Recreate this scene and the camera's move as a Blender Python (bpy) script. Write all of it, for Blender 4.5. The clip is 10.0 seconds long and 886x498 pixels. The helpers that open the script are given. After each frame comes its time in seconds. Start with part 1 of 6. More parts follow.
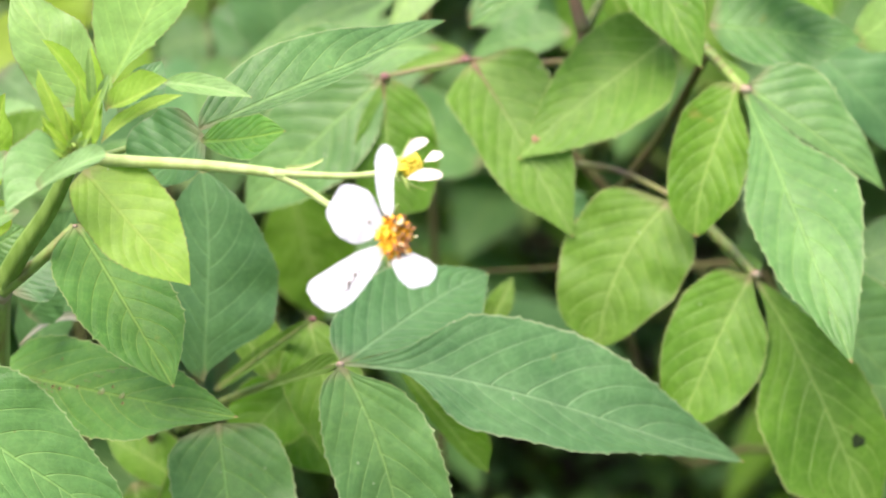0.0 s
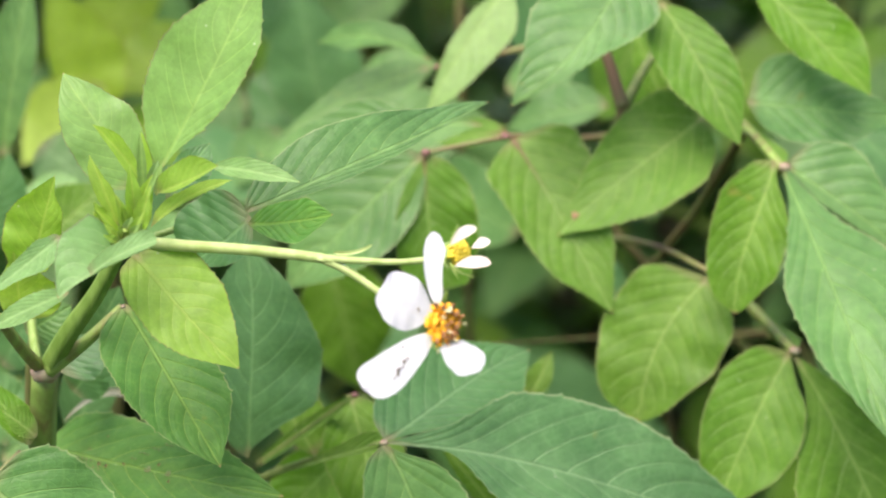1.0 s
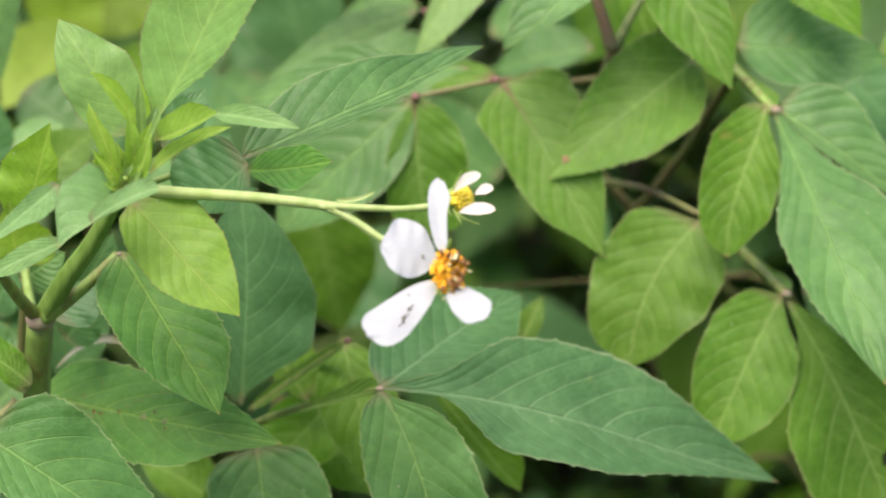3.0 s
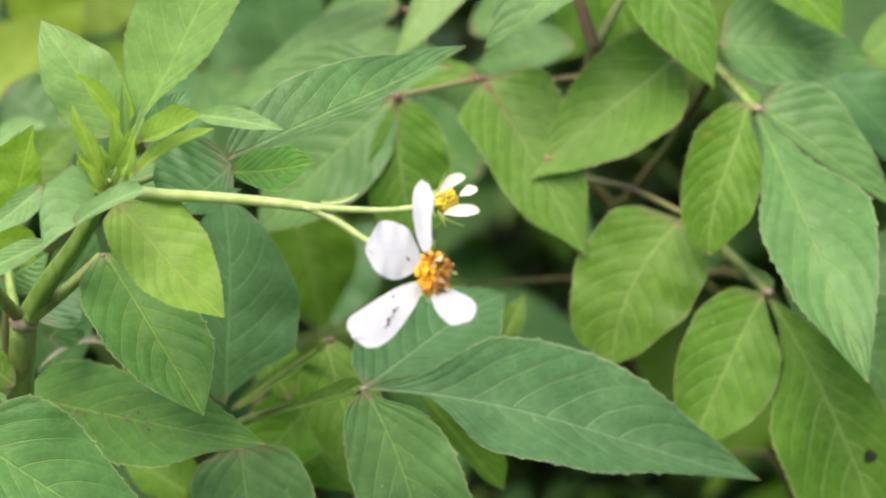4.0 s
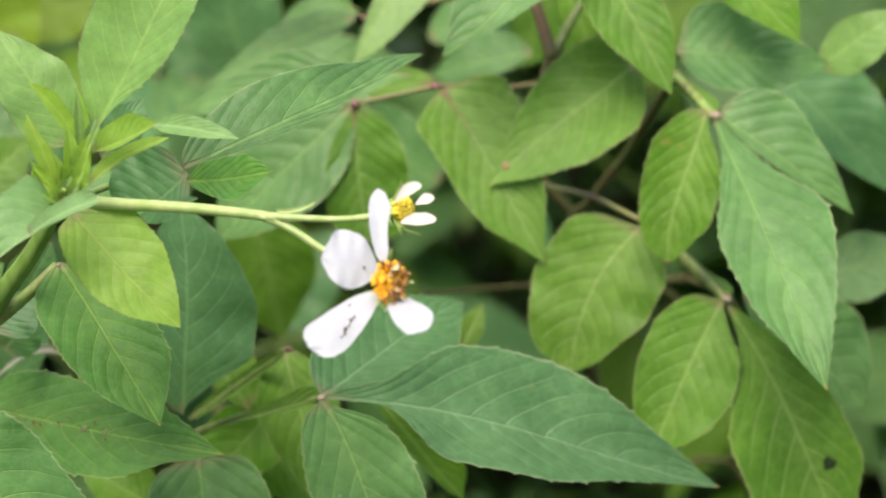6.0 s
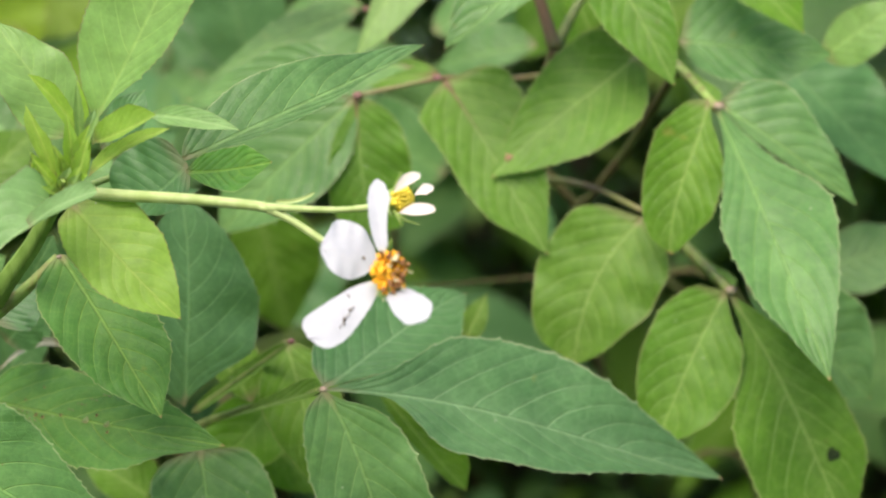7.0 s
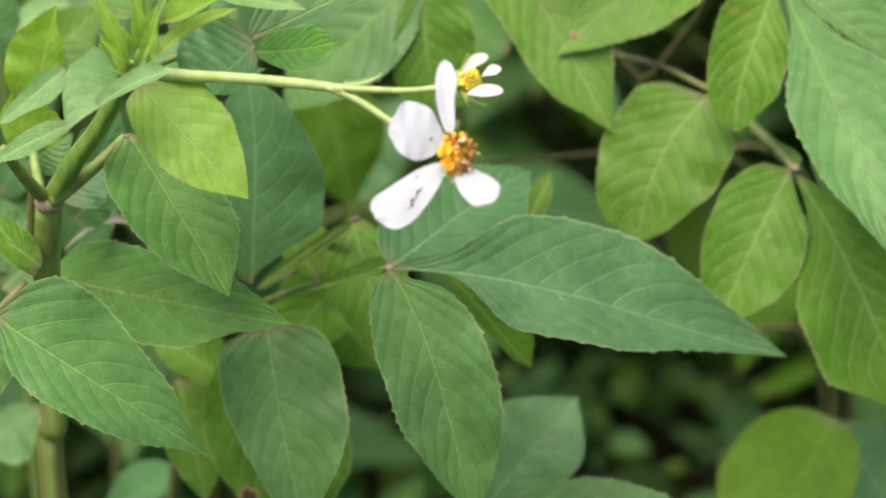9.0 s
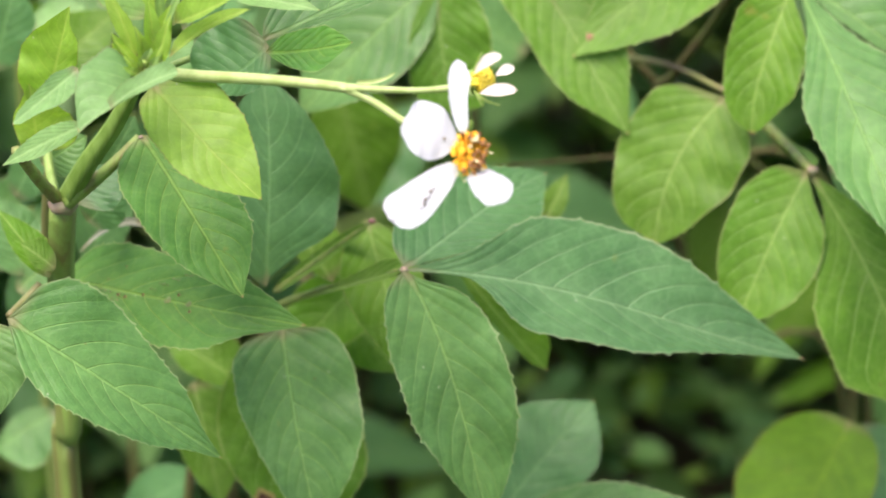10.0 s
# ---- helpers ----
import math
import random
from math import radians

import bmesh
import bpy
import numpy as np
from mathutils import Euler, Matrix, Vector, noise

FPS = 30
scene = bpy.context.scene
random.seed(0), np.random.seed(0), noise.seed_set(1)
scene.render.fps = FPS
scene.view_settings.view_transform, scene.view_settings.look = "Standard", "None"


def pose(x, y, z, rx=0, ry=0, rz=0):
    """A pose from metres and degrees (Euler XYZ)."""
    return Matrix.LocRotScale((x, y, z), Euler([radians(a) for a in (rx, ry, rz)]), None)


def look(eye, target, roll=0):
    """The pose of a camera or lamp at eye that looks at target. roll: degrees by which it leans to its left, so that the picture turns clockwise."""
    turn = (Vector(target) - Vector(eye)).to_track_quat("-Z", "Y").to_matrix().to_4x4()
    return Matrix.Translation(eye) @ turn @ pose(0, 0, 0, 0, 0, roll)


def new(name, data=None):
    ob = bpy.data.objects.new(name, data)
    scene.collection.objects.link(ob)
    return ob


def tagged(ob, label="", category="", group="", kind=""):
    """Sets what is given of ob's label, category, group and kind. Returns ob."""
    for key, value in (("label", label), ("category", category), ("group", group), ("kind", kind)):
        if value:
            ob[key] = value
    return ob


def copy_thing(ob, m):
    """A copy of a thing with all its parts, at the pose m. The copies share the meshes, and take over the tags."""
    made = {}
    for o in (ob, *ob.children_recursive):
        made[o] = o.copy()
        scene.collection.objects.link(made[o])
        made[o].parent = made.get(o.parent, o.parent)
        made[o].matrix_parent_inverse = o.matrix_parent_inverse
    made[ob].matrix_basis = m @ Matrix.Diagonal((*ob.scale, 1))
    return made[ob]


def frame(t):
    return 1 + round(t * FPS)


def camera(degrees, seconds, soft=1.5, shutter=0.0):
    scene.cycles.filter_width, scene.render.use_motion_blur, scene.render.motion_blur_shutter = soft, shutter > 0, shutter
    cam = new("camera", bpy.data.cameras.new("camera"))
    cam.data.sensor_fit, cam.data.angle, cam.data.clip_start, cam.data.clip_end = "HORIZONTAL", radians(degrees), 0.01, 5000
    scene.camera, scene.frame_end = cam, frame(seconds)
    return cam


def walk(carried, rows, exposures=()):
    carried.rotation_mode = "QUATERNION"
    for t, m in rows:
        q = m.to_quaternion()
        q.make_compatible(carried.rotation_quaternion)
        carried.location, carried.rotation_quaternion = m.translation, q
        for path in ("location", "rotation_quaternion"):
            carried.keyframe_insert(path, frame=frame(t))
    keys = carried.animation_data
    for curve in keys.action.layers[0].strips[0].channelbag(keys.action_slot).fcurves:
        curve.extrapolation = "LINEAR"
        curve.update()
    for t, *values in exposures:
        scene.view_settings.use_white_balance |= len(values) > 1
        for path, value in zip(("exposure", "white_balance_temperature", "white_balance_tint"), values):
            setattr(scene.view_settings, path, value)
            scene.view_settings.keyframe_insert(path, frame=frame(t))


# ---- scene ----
cam = camera(18, 10.0, soft=2.0)
cam.data.dof.use_dof = True
cam.data.dof.focus_distance, cam.data.dof.aperture_fstop = 0.576, 17
PATH = [
    (0, pose(0.0125, -0.4792, 0.8149, 67.603, -0.038, 0.404)),
    (0.5, pose(0.0010, -0.4841, 0.8203, 68.341, 0.865, 0.226)),
    (1, pose(0.0067, -0.4812, 0.8252, 68.420, -0.014, 0.772)),
    (1.5, pose(-0.0002, -0.4825, 0.8302, 67.944, 0.104, 0.117)),
    (2, pose(0.0033, -0.4838, 0.8328, 67.859, -0.050, 0.296)),
    (2.5, pose(-0.0011, -0.4838, 0.8269, 68.000, -0.000, 0.000)),
    (3, pose(-0.0036, -0.4789, 0.8261, 67.143, -0.166, -0.287)),
    (4.5, pose(-0.0055, -0.4786, 0.8290, 66.944, -0.188, -1.087)),
    (5, pose(-0.0046, -0.4804, 0.8283, 67.115, -0.196, -1.289)),
    (5.5, pose(-0.0062, -0.4783, 0.8272, 67.099, -0.249, -0.993)),
    (6, pose(-0.0040, -0.4767, 0.8280, 67.077, -0.332, -1.576)),
    (6.2, pose(-0.0030, -0.4769, 0.8281, 67.037, -0.264, -1.766)),
    (7.3, pose(-0.0013, -0.4757, 0.8252, 67.005, -0.141, -0.976)),
    (7.5, pose(-0.0019, -0.4739, 0.8243, 66.987, -0.250, -0.653)),
    (8, pose(0.0004, -0.4718, 0.8232, 67.066, -0.096, -0.289)),
    (8.5, pose(-0.0017, -0.4727, 0.8244, 66.109, 0.234, 0.363)),
    (9, pose(-0.0033, -0.4769, 0.8297, 64.282, 0.329, -0.288)),
    (9.5, pose(-0.0012, -0.4783, 0.8297, 63.979, 0.500, 0.008)),
    (10, pose(-0.0014, -0.4761, 0.8271, 64.504, 0.578, 0.126)),
]
walk(cam, PATH, [(0, 2.22, 7150, 24), (0.5, 2.14, 7150, 22), (1, 1.93, 7250, 19.5), (1.5, 1.76, 7300, 18), (2.5, 1.66, 7300, 18), (8, 1.68, 7300, 18), (9, 1.64, 7300, 18), (9.5, 1.77, 7300, 18), (10, 1.99, 7150, 22)])

world = bpy.data.worlds.new("overcast_sky")
scene.world = world
world.use_nodes = True
sky = world.node_tree.nodes.new("ShaderNodeTexSky")
sky.sky_type, sky.sun_disc = "NISHITA", False
sky.sun_elevation, sky.sun_rotation = radians(55), radians(-20)
back = world.node_tree.nodes["Background"]
back.inputs["Strength"].default_value = 0.10
world.node_tree.links.new(sky.outputs[0], back.inputs[0])
sun = new("sun", bpy.data.lights.new("sun", "SUN"))
sun.data.energy, sun.data.angle, sun.data.color = 2.6, radians(45), (1.0, 0.97, 0.92)
sun.matrix_world = look((-0.55, -0.9, 2.9), (0, 0.2, 0.5))

# ---------------------------------------------------------------- materials
def shader(name):
    m = bpy.data.materials.new(name)
    m.use_nodes = True
    nt = m.node_tree
    nt.nodes.clear()
    return m, nt


def node(nt, kind, links=(), operation="", uv_map="", interpolation_type="", feature=""):
    n = nt.nodes.new(kind)
    if operation:
        n.operation = operation
    if uv_map:
        n.uv_map = uv_map
    if interpolation_type:
        n.interpolation_type = interpolation_type
    if feature:
        n.feature = feature
    for socket, source in links:
        if isinstance(source, bpy.types.NodeSocket):
            nt.links.new(source, n.inputs[socket])
        else:
            n.inputs[socket].default_value = source
    return n


def calc(nt, op, a, b=0.0, c=0.0):
    return node(nt, "ShaderNodeMath", [(0, a), (1, b), (2, c)], operation=op).outputs[0]


def blend(nt, fac, a, b, kind="MIX"):
    n = nt.nodes.new("ShaderNodeMix")
    n.data_type, n.blend_type = "RGBA", kind
    for socket, v in ((n.inputs[0], fac), (n.inputs[6], a), (n.inputs[7], b)):
        if isinstance(v, bpy.types.NodeSocket):
            nt.links.new(v, socket)
        else:
            socket.default_value = v if not isinstance(v, tuple) else (*v[:3], 1.0)
    return n.outputs[2]


def ramp(nt, value, lo, hi, a=0.0, b=1.0):
    return node(nt, "ShaderNodeMapRange", [(0, value), (1, lo), (2, hi), (3, a), (4, b)], interpolation_type="SMOOTHSTEP").outputs[0]


def leaf_material(name, dark, light, vein, margin, through_colour, gloss=0.42, veins=8.0, translucency=0.32, wear=0.5, relief=0.28, red=0.0, sheen=0.24, oblique=0.33):
    """A broad soft leaf: impressed feather veins, fine net, a darker toothed margin."""
    m, nt = shader(name)
    uv = node(nt, "ShaderNodeSeparateXYZ", [(0, node(nt, "ShaderNodeUVMap", uv_map="blade").outputs[0])])
    size = node(nt, "ShaderNodeSeparateXYZ", [(0, node(nt, "ShaderNodeUVMap", uv_map="size").outputs[0])])
    info = node(nt, "ShaderNodeObjectInfo")
    rnd = info.outputs["Random"]
    coords = node(nt, "ShaderNodeTexCoord").outputs["Object"]
    shift = node(nt, "ShaderNodeVectorMath", [(0, coords), (1, node(nt, "ShaderNodeCombineXYZ", [(0, rnd), (1, rnd), (2, rnd)]).outputs[0])], operation="ADD").outputs[0]
    signed = calc(nt, "MULTIPLY_ADD", uv.outputs[0], 2.0, -1.0)
    u, s = calc(nt, "ABSOLUTE", signed), uv.outputs[1]
    wob = node(nt, "ShaderNodeTexNoise", [("Vector", shift), ("Scale", 60.0), ("Detail", 2.0)]).outputs["Fac"]
    side = calc(nt, "MULTIPLY", calc(nt, "GREATER_THAN", signed, 0.0), 0.45)
    lean = calc(nt, "MULTIPLY", calc(nt, "POWER", u, 1.3), oblique)
    phase = calc(nt, "ADD", calc(nt, "MULTIPLY", calc(nt, "SUBTRACT", s, lean), veins), side)
    phase = calc(nt, "ADD", phase, calc(nt, "MULTIPLY", wob, 0.42))
    saw = calc(nt, "PINGPONG", phase, 0.5)
    fine = ramp(nt, saw, 0.0, 0.05, 1.0, 0.0)
    fine = calc(nt, "MULTIPLY", fine, ramp(nt, u, 0.5, 0.95, 1.0, 0.1))
    minor = ramp(nt, calc(nt, "PINGPONG", calc(nt, "MULTIPLY_ADD", phase, 3.0, calc(nt, "MULTIPLY", wob, 2.4)), 0.5), 0.0, 0.09, 1.0, 0.0)
    quilt = ramp(nt, saw, 0.0, 0.42)
    rib_w = calc(nt, "ADD", calc(nt, "MULTIPLY_ADD", s, -0.00030, 0.00054), ramp(nt, s, 0.0, 0.10, 0.0006, 0.0))
    rib = ramp(nt, calc(nt, "DIVIDE", size.outputs[0], rib_w), 0.45, 1.1, 1.0, 0.0)
    net = node(nt, "ShaderNodeTexVoronoi", [("Vector", shift), ("Scale", 520.0)], feature="DISTANCE_TO_EDGE").outputs["Distance"]
    net_line = ramp(nt, net, 0.0, 0.12, 1.0, 0.0)
    cloud = node(nt, "ShaderNodeTexNoise", [("Vector", shift), ("Scale", 38.0), ("Detail", 4.0), ("Roughness", 0.6)]).outputs["Fac"]
    speck = node(nt, "ShaderNodeTexNoise", [("Vector", shift), ("Scale", 900.0), ("Detail", 2.0)]).outputs["Fac"]
    col = blend(nt, ramp(nt, cloud, 0.3, 0.7), dark, light)
    col = blend(nt, calc(nt, "MULTIPLY", quilt, 0.08), col, light)
    col = blend(nt, calc(nt, "MULTIPLY", minor, 0.13), col, vein)
    cells = node(nt, "ShaderNodeTexVoronoi", [("Vector", shift), ("Scale", 190.0)], feature="DISTANCE_TO_EDGE").outputs["Distance"]
    col = blend(nt, ramp(nt, cells, 0.0, 0.09, 0.11, 0.0), col, vein)
    mottle = node(nt, "ShaderNodeTexNoise", [("Vector", shift), ("Scale", 105.0), ("Detail", 3.0), ("Roughness", 0.65)]).outputs["Fac"]
    col = blend(nt, ramp(nt, mottle, 0.5, 0.8, 0.0, 0.09), col, vein)
    col = blend(nt, ramp(nt, mottle, 0.42, 0.25, 0.0, 0.25), col, dark)
    near_rib = ramp(nt, size.outputs[0], 0.0, 0.006, 0.16, 0.0)
    col = blend(nt, near_rib, col, vein)
    col = blend(nt, calc(nt, "MULTIPLY", net_line, 0.06), col, vein)
    col = blend(nt, calc(nt, "MULTIPLY", fine, 0.85), col, vein)
    rib_col = blend(nt, ramp(nt, s, 0.02, 0.12 + 0.3 * red, 0.5 + 0.45 * red, 0.0), vein, (0.27 - 0.09 * red, 0.17 - 0.10 * red, 0.125 - 0.06 * red))
    col = blend(nt, calc(nt, "MULTIPLY", rib, 0.7), col, rib_col)
    edge = ramp(nt, u, 0.965, 0.995)
    col = blend(nt, calc(nt, "MULTIPLY", edge, 0.7), col, margin)
    col = blend(nt, ramp(nt, s, 0.980, 0.997), col, (0.33, 0.24, 0.12))
    grit = node(nt, "ShaderNodeTexVoronoi", [("Vector", shift), ("Scale", 300.0)])
    mask = node(nt, "ShaderNodeSeparateXYZ", [(0, grit.outputs["Color"])]).outputs[0]
    pale = calc(nt, "MULTIPLY", ramp(nt, grit.outputs["Distance"], 0.05, 0.10, 1.0, 0.0), calc(nt, "GREATER_THAN", mask, 0.93))
    col = blend(nt, calc(nt, "MULTIPLY", pale, 0.55), col, (0.42, 0.46, 0.34))
    brown = calc(nt, "MULTIPLY", ramp(nt, grit.outputs["Distance"], 0.08, 0.14, 1.0, 0.0), calc(nt, "LESS_THAN", mask, 0.05))
    col = blend(nt, calc(nt, "MULTIPLY", brown, wear), col, (0.10, 0.07, 0.025))
    foot = ramp(nt, size.outputs[1], 0.0008, 0.0036, 0.35, 0.0)
    col = blend(nt, foot, col, (0.24, 0.17, 0.12))
    blot = node(nt, "ShaderNodeTexNoise", [("Vector", shift), ("Scale", 130.0), ("Detail", 3.0)]).outputs["Fac"]
    col = blend(nt, ramp(nt, blot, 0.70, 0.78, 0.0, wear), col, (0.20, 0.19, 0.05))
    grain = node(nt, "ShaderNodeTexNoise", [("Vector", shift), ("Scale", 330.0), ("Detail", 5.0), ("Roughness", 0.7)]).outputs["Fac"]
    tone = calc(nt, "MULTIPLY", ramp(nt, grain, 0.25, 0.75, 0.86, 1.14), ramp(nt, cloud, 0.25, 0.75, 0.94, 1.06))
    hsv = node(nt, "ShaderNodeHueSaturation", [("Hue", calc(nt, "MULTIPLY_ADD", rnd, 0.010, 0.496)), ("Saturation", calc(nt, "MULTIPLY_ADD", calc(nt, "FRACT", calc(nt, "MULTIPLY", rnd, 7.3)), 0.08, 1.04)),
               ("Value", calc(nt, "MULTIPLY", tone, calc(nt, "MULTIPLY_ADD", calc(nt, "FRACT", calc(nt, "MULTIPLY", rnd, 13.7)), 0.07, 0.965))), ("Color", col)])
    col = hsv.outputs[0]
    height = calc(nt, "ADD", calc(nt, "MULTIPLY", quilt, 0.30), calc(nt, "MULTIPLY", net_line, -0.07))
    height = calc(nt, "ADD", height, ramp(nt, cells, 0.0, 0.3, 0.0, 0.05))
    height = calc(nt, "ADD", height, calc(nt, "MULTIPLY", mottle, 0.18))
    height = calc(nt, "ADD", height, calc(nt, "MULTIPLY", rib, -0.9))
    height = calc(nt, "ADD", height, calc(nt, "MULTIPLY", fine, -0.5))
    height = calc(nt, "ADD", height, calc(nt, "MULTIPLY", minor, -0.03))
    height = calc(nt, "ADD", height, calc(nt, "MULTIPLY", speck, 0.12))
    bump = node(nt, "ShaderNodeBump", [("Strength", relief), ("Distance", 0.0008), ("Height", height)]).outputs[0]
    rough = calc(nt, "MULTIPLY_ADD", cloud, 0.2, gloss - 0.1)
    body = node(nt, "ShaderNodeBsdfPrincipled", [("Base Color", col), ("Roughness", rough), ("Specular IOR Level", sheen), ("Normal", bump)])
    glow = node(nt, "ShaderNodeBsdfTranslucent", [("Color", blend(nt, 1.0, col, through_colour, "MULTIPLY")), ("Normal", bump)])
    mix = node(nt, "ShaderNodeMixShader", [(0, translucency), (1, body.outputs[0]), (2, glow.outputs[0])])
    node(nt, "ShaderNodeOutputMaterial", [(0, mix.outputs[0])])
    return m


def soft_material(name, a, b, scale=120.0, rough=0.5, bump=0.3, translucency=0.0, spec=0.4, streak=1.0):
    """A plain plant or soil surface: two tones by noise at two scales, fine relief."""
    m, nt = shader(name)
    coords = node(nt, "ShaderNodeTexCoord").outputs["Object"]
    stretched = node(nt, "ShaderNodeMapping", [("Vector", coords), ("Scale", (1.0, 1.0, streak))]).outputs[0]
    big = node(nt, "ShaderNodeTexNoise", [("Vector", stretched), ("Scale", scale), ("Detail", 4.0)]).outputs["Fac"]
    small = node(nt, "ShaderNodeTexNoise", [("Vector", stretched), ("Scale", scale * 9), ("Detail", 3.0)]).outputs["Fac"]
    col = blend(nt, ramp(nt, big, 0.35, 0.65), a, b)
    col = blend(nt, ramp(nt, small, 0.3, 0.75, 0.0, 0.25), col, a)
    n = node(nt, "ShaderNodeBump", [("Strength", bump), ("Distance", 0.0004), ("Height", small)]).outputs[0]
    body = node(nt, "ShaderNodeBsdfPrincipled", [("Base Color", col), ("Roughness", rough), ("Specular IOR Level", spec), ("Normal", n)])
    out = body.outputs[0]
    if translucency:
        glow = node(nt, "ShaderNodeBsdfTranslucent", [("Color", col)])
        out = node(nt, "ShaderNodeMixShader", [(0, translucency), (1, out), (2, glow.outputs[0])]).outputs[0]
    node(nt, "ShaderNodeOutputMaterial", [(0, out)])
    return m


def petal_material():
    m, nt = shader("white_petal")
    uv = node(nt, "ShaderNodeSeparateXYZ", [(0, node(nt, "ShaderNodeUVMap", uv_map="blade").outputs[0])])
    coords = node(nt, "ShaderNodeTexCoord").outputs["Object"]
    lines = calc(nt, "SINE", calc(nt, "MULTIPLY", uv.outputs[0], 50.0))
    grain = node(nt, "ShaderNodeTexNoise", [("Vector", coords), ("Scale", 420.0), ("Detail", 3.0)]).outputs["Fac"]
    col = blend(nt, ramp(nt, grain, 0.35, 0.7), (0.450, 0.465, 0.486), (0.405, 0.420, 0.452))
    col = blend(nt, ramp(nt, uv.outputs[1], 0.0, 0.12, 0.5, 0.0), col, (0.55, 0.55, 0.22))
    h = calc(nt, "ADD", calc(nt, "MULTIPLY", lines, 0.5), grain)
    bump = node(nt, "ShaderNodeBump", [("Strength", 0.10), ("Distance", 0.0002), ("Height", h)]).outputs[0]
    body = node(nt, "ShaderNodeBsdfPrincipled", [("Base Color", col), ("Roughness", 0.6), ("Specular IOR Level", 0.25), ("Normal", bump)])
    glow = node(nt, "ShaderNodeBsdfTranslucent", [("Color", (0.50, 0.51, 0.55, 1.0))])
    mix = node(nt, "ShaderNodeMixShader", [(0, 0.3), (1, body.outputs[0]), (2, glow.outputs[0])])
    node(nt, "ShaderNodeOutputMaterial", [(0, mix.outputs[0])])
    return m


LEAF = {
    "mature": leaf_material("mature_leaf", (0.066, 0.154, 0.051), (0.094, 0.198, 0.068), (0.19, 0.33, 0.12), (0.30, 0.36, 0.19), (1.2, 1.25, 0.6), relief=0.6),
    "dusty": leaf_material("dusty_green_leaf", (0.060, 0.144, 0.054), (0.086, 0.186, 0.072), (0.19, 0.32, 0.16), (0.31, 0.36, 0.21), (1.15, 1.2, 0.7), relief=0.6, wear=0.3, veins=11.0, oblique=0.25),
    "vivid": leaf_material("vivid_green_leaf", (0.060, 0.164, 0.040), (0.086, 0.208, 0.054), (0.20, 0.34, 0.09), (0.30, 0.34, 0.16), (1.25, 1.3, 0.6), relief=0.6, sheen=0.14),
    "blue": leaf_material("bluish_leaf", (0.056, 0.138, 0.052), (0.082, 0.183, 0.072), (0.15, 0.28, 0.12), (0.14, 0.19, 0.10), (1.2, 1.2, 0.6), gloss=0.38, relief=0.36),
    "mid": leaf_material("green_leaf", (0.062, 0.151, 0.021), (0.091, 0.194, 0.031), (0.21, 0.32, 0.10), (0.27, 0.30, 0.13), (1.25, 1.25, 0.6), relief=0.42, sheen=0.14),
    "pale": leaf_material("pale_young_leaf", (0.112, 0.222, 0.078), (0.150, 0.270, 0.105), (0.23, 0.36, 0.16), (0.15, 0.13, 0.08), (1.2, 1.2, 0.7), wear=0.15, translucency=0.35),
    "young": leaf_material("young_leaf", (0.150, 0.265, 0.084), (0.190, 0.315, 0.112), (0.255, 0.385, 0.135), (0.17, 0.12, 0.08), (1.25, 1.25, 0.6), wear=0.2, translucency=0.38),
    "fresh": leaf_material("fresh_shoot_leaf", (0.190, 0.335, 0.060), (0.240, 0.392, 0.084), (0.31, 0.43, 0.11), (0.20, 0.14, 0.07), (1.25, 1.3, 0.55), wear=0.15, translucency=0.48),
    "lemon": leaf_material("lemon_green_leaf", (0.225, 0.350, 0.062), (0.280, 0.405, 0.086), (0.31, 0.43, 0.11), (0.22, 0.16, 0.07), (1.25, 1.25, 0.55), wear=0.15, translucency=0.48),
    "dry": leaf_material("dry_grey_leaf", (0.22, 0.23, 0.17), (0.30, 0.31, 0.24), (0.34, 0.34, 0.27), (0.26, 0.22, 0.15), (1.1, 1.1, 0.8), wear=0.6),
    "jointed": leaf_material("red_veined_leaf", (0.064, 0.151, 0.023), (0.092, 0.194, 0.034), (0.21, 0.32, 0.11), (0.27, 0.30, 0.14), (1.25, 1.25, 0.6), relief=0.5, red=1.0, sheen=0.14),
    "yellow": leaf_material("yellowing_leaf", (0.096, 0.200, 0.028), (0.130, 0.242, 0.040), (0.19, 0.31, 0.05), (0.16, 0.10, 0.04), (1.3, 1.3, 0.4), sheen=0.14),
}
STEM_GREEN = soft_material("green_stem", (0.15, 0.25, 0.045), (0.25, 0.35, 0.10), 300.0, 0.5, 0.4, 0.1, streak=0.06)
STEM_DEEP = soft_material("deep_green_stem", (0.115, 0.215, 0.035), (0.18, 0.30, 0.065), 420.0, 0.5, 0.5, 0.1, streak=0.3)
STEM_PALE = soft_material("pale_flower_stalk", (0.24, 0.33, 0.10), (0.33, 0.42, 0.16), 300.0, 0.5, 0.3, 0.1, streak=0.06)
STEM_OLD = soft_material("old_green_stem", (0.080, 0.130, 0.028), (0.16, 0.20, 0.055), 420.0, 0.5, 0.5, streak=0.04)
STEM_STRIPED = soft_material("striped_stem", (0.135, 0.130, 0.040), (0.180, 0.290, 0.062), 360.0, 0.5, 0.5, streak=0.03)
# darker stem tone for plants standing back: thicket shade put into the colour
STEM_DARK = soft_material("shade_toned_stem", (0.075, 0.060, 0.026), (0.080, 0.105, 0.030), 300.0, 0.75, 0.5, spec=0.12, streak=0.1)
STEM_RED = soft_material("reddish_stem", (0.15, 0.085, 0.05), (0.13, 0.15, 0.045), 70.0, 0.55, 0.5, streak=0.3)
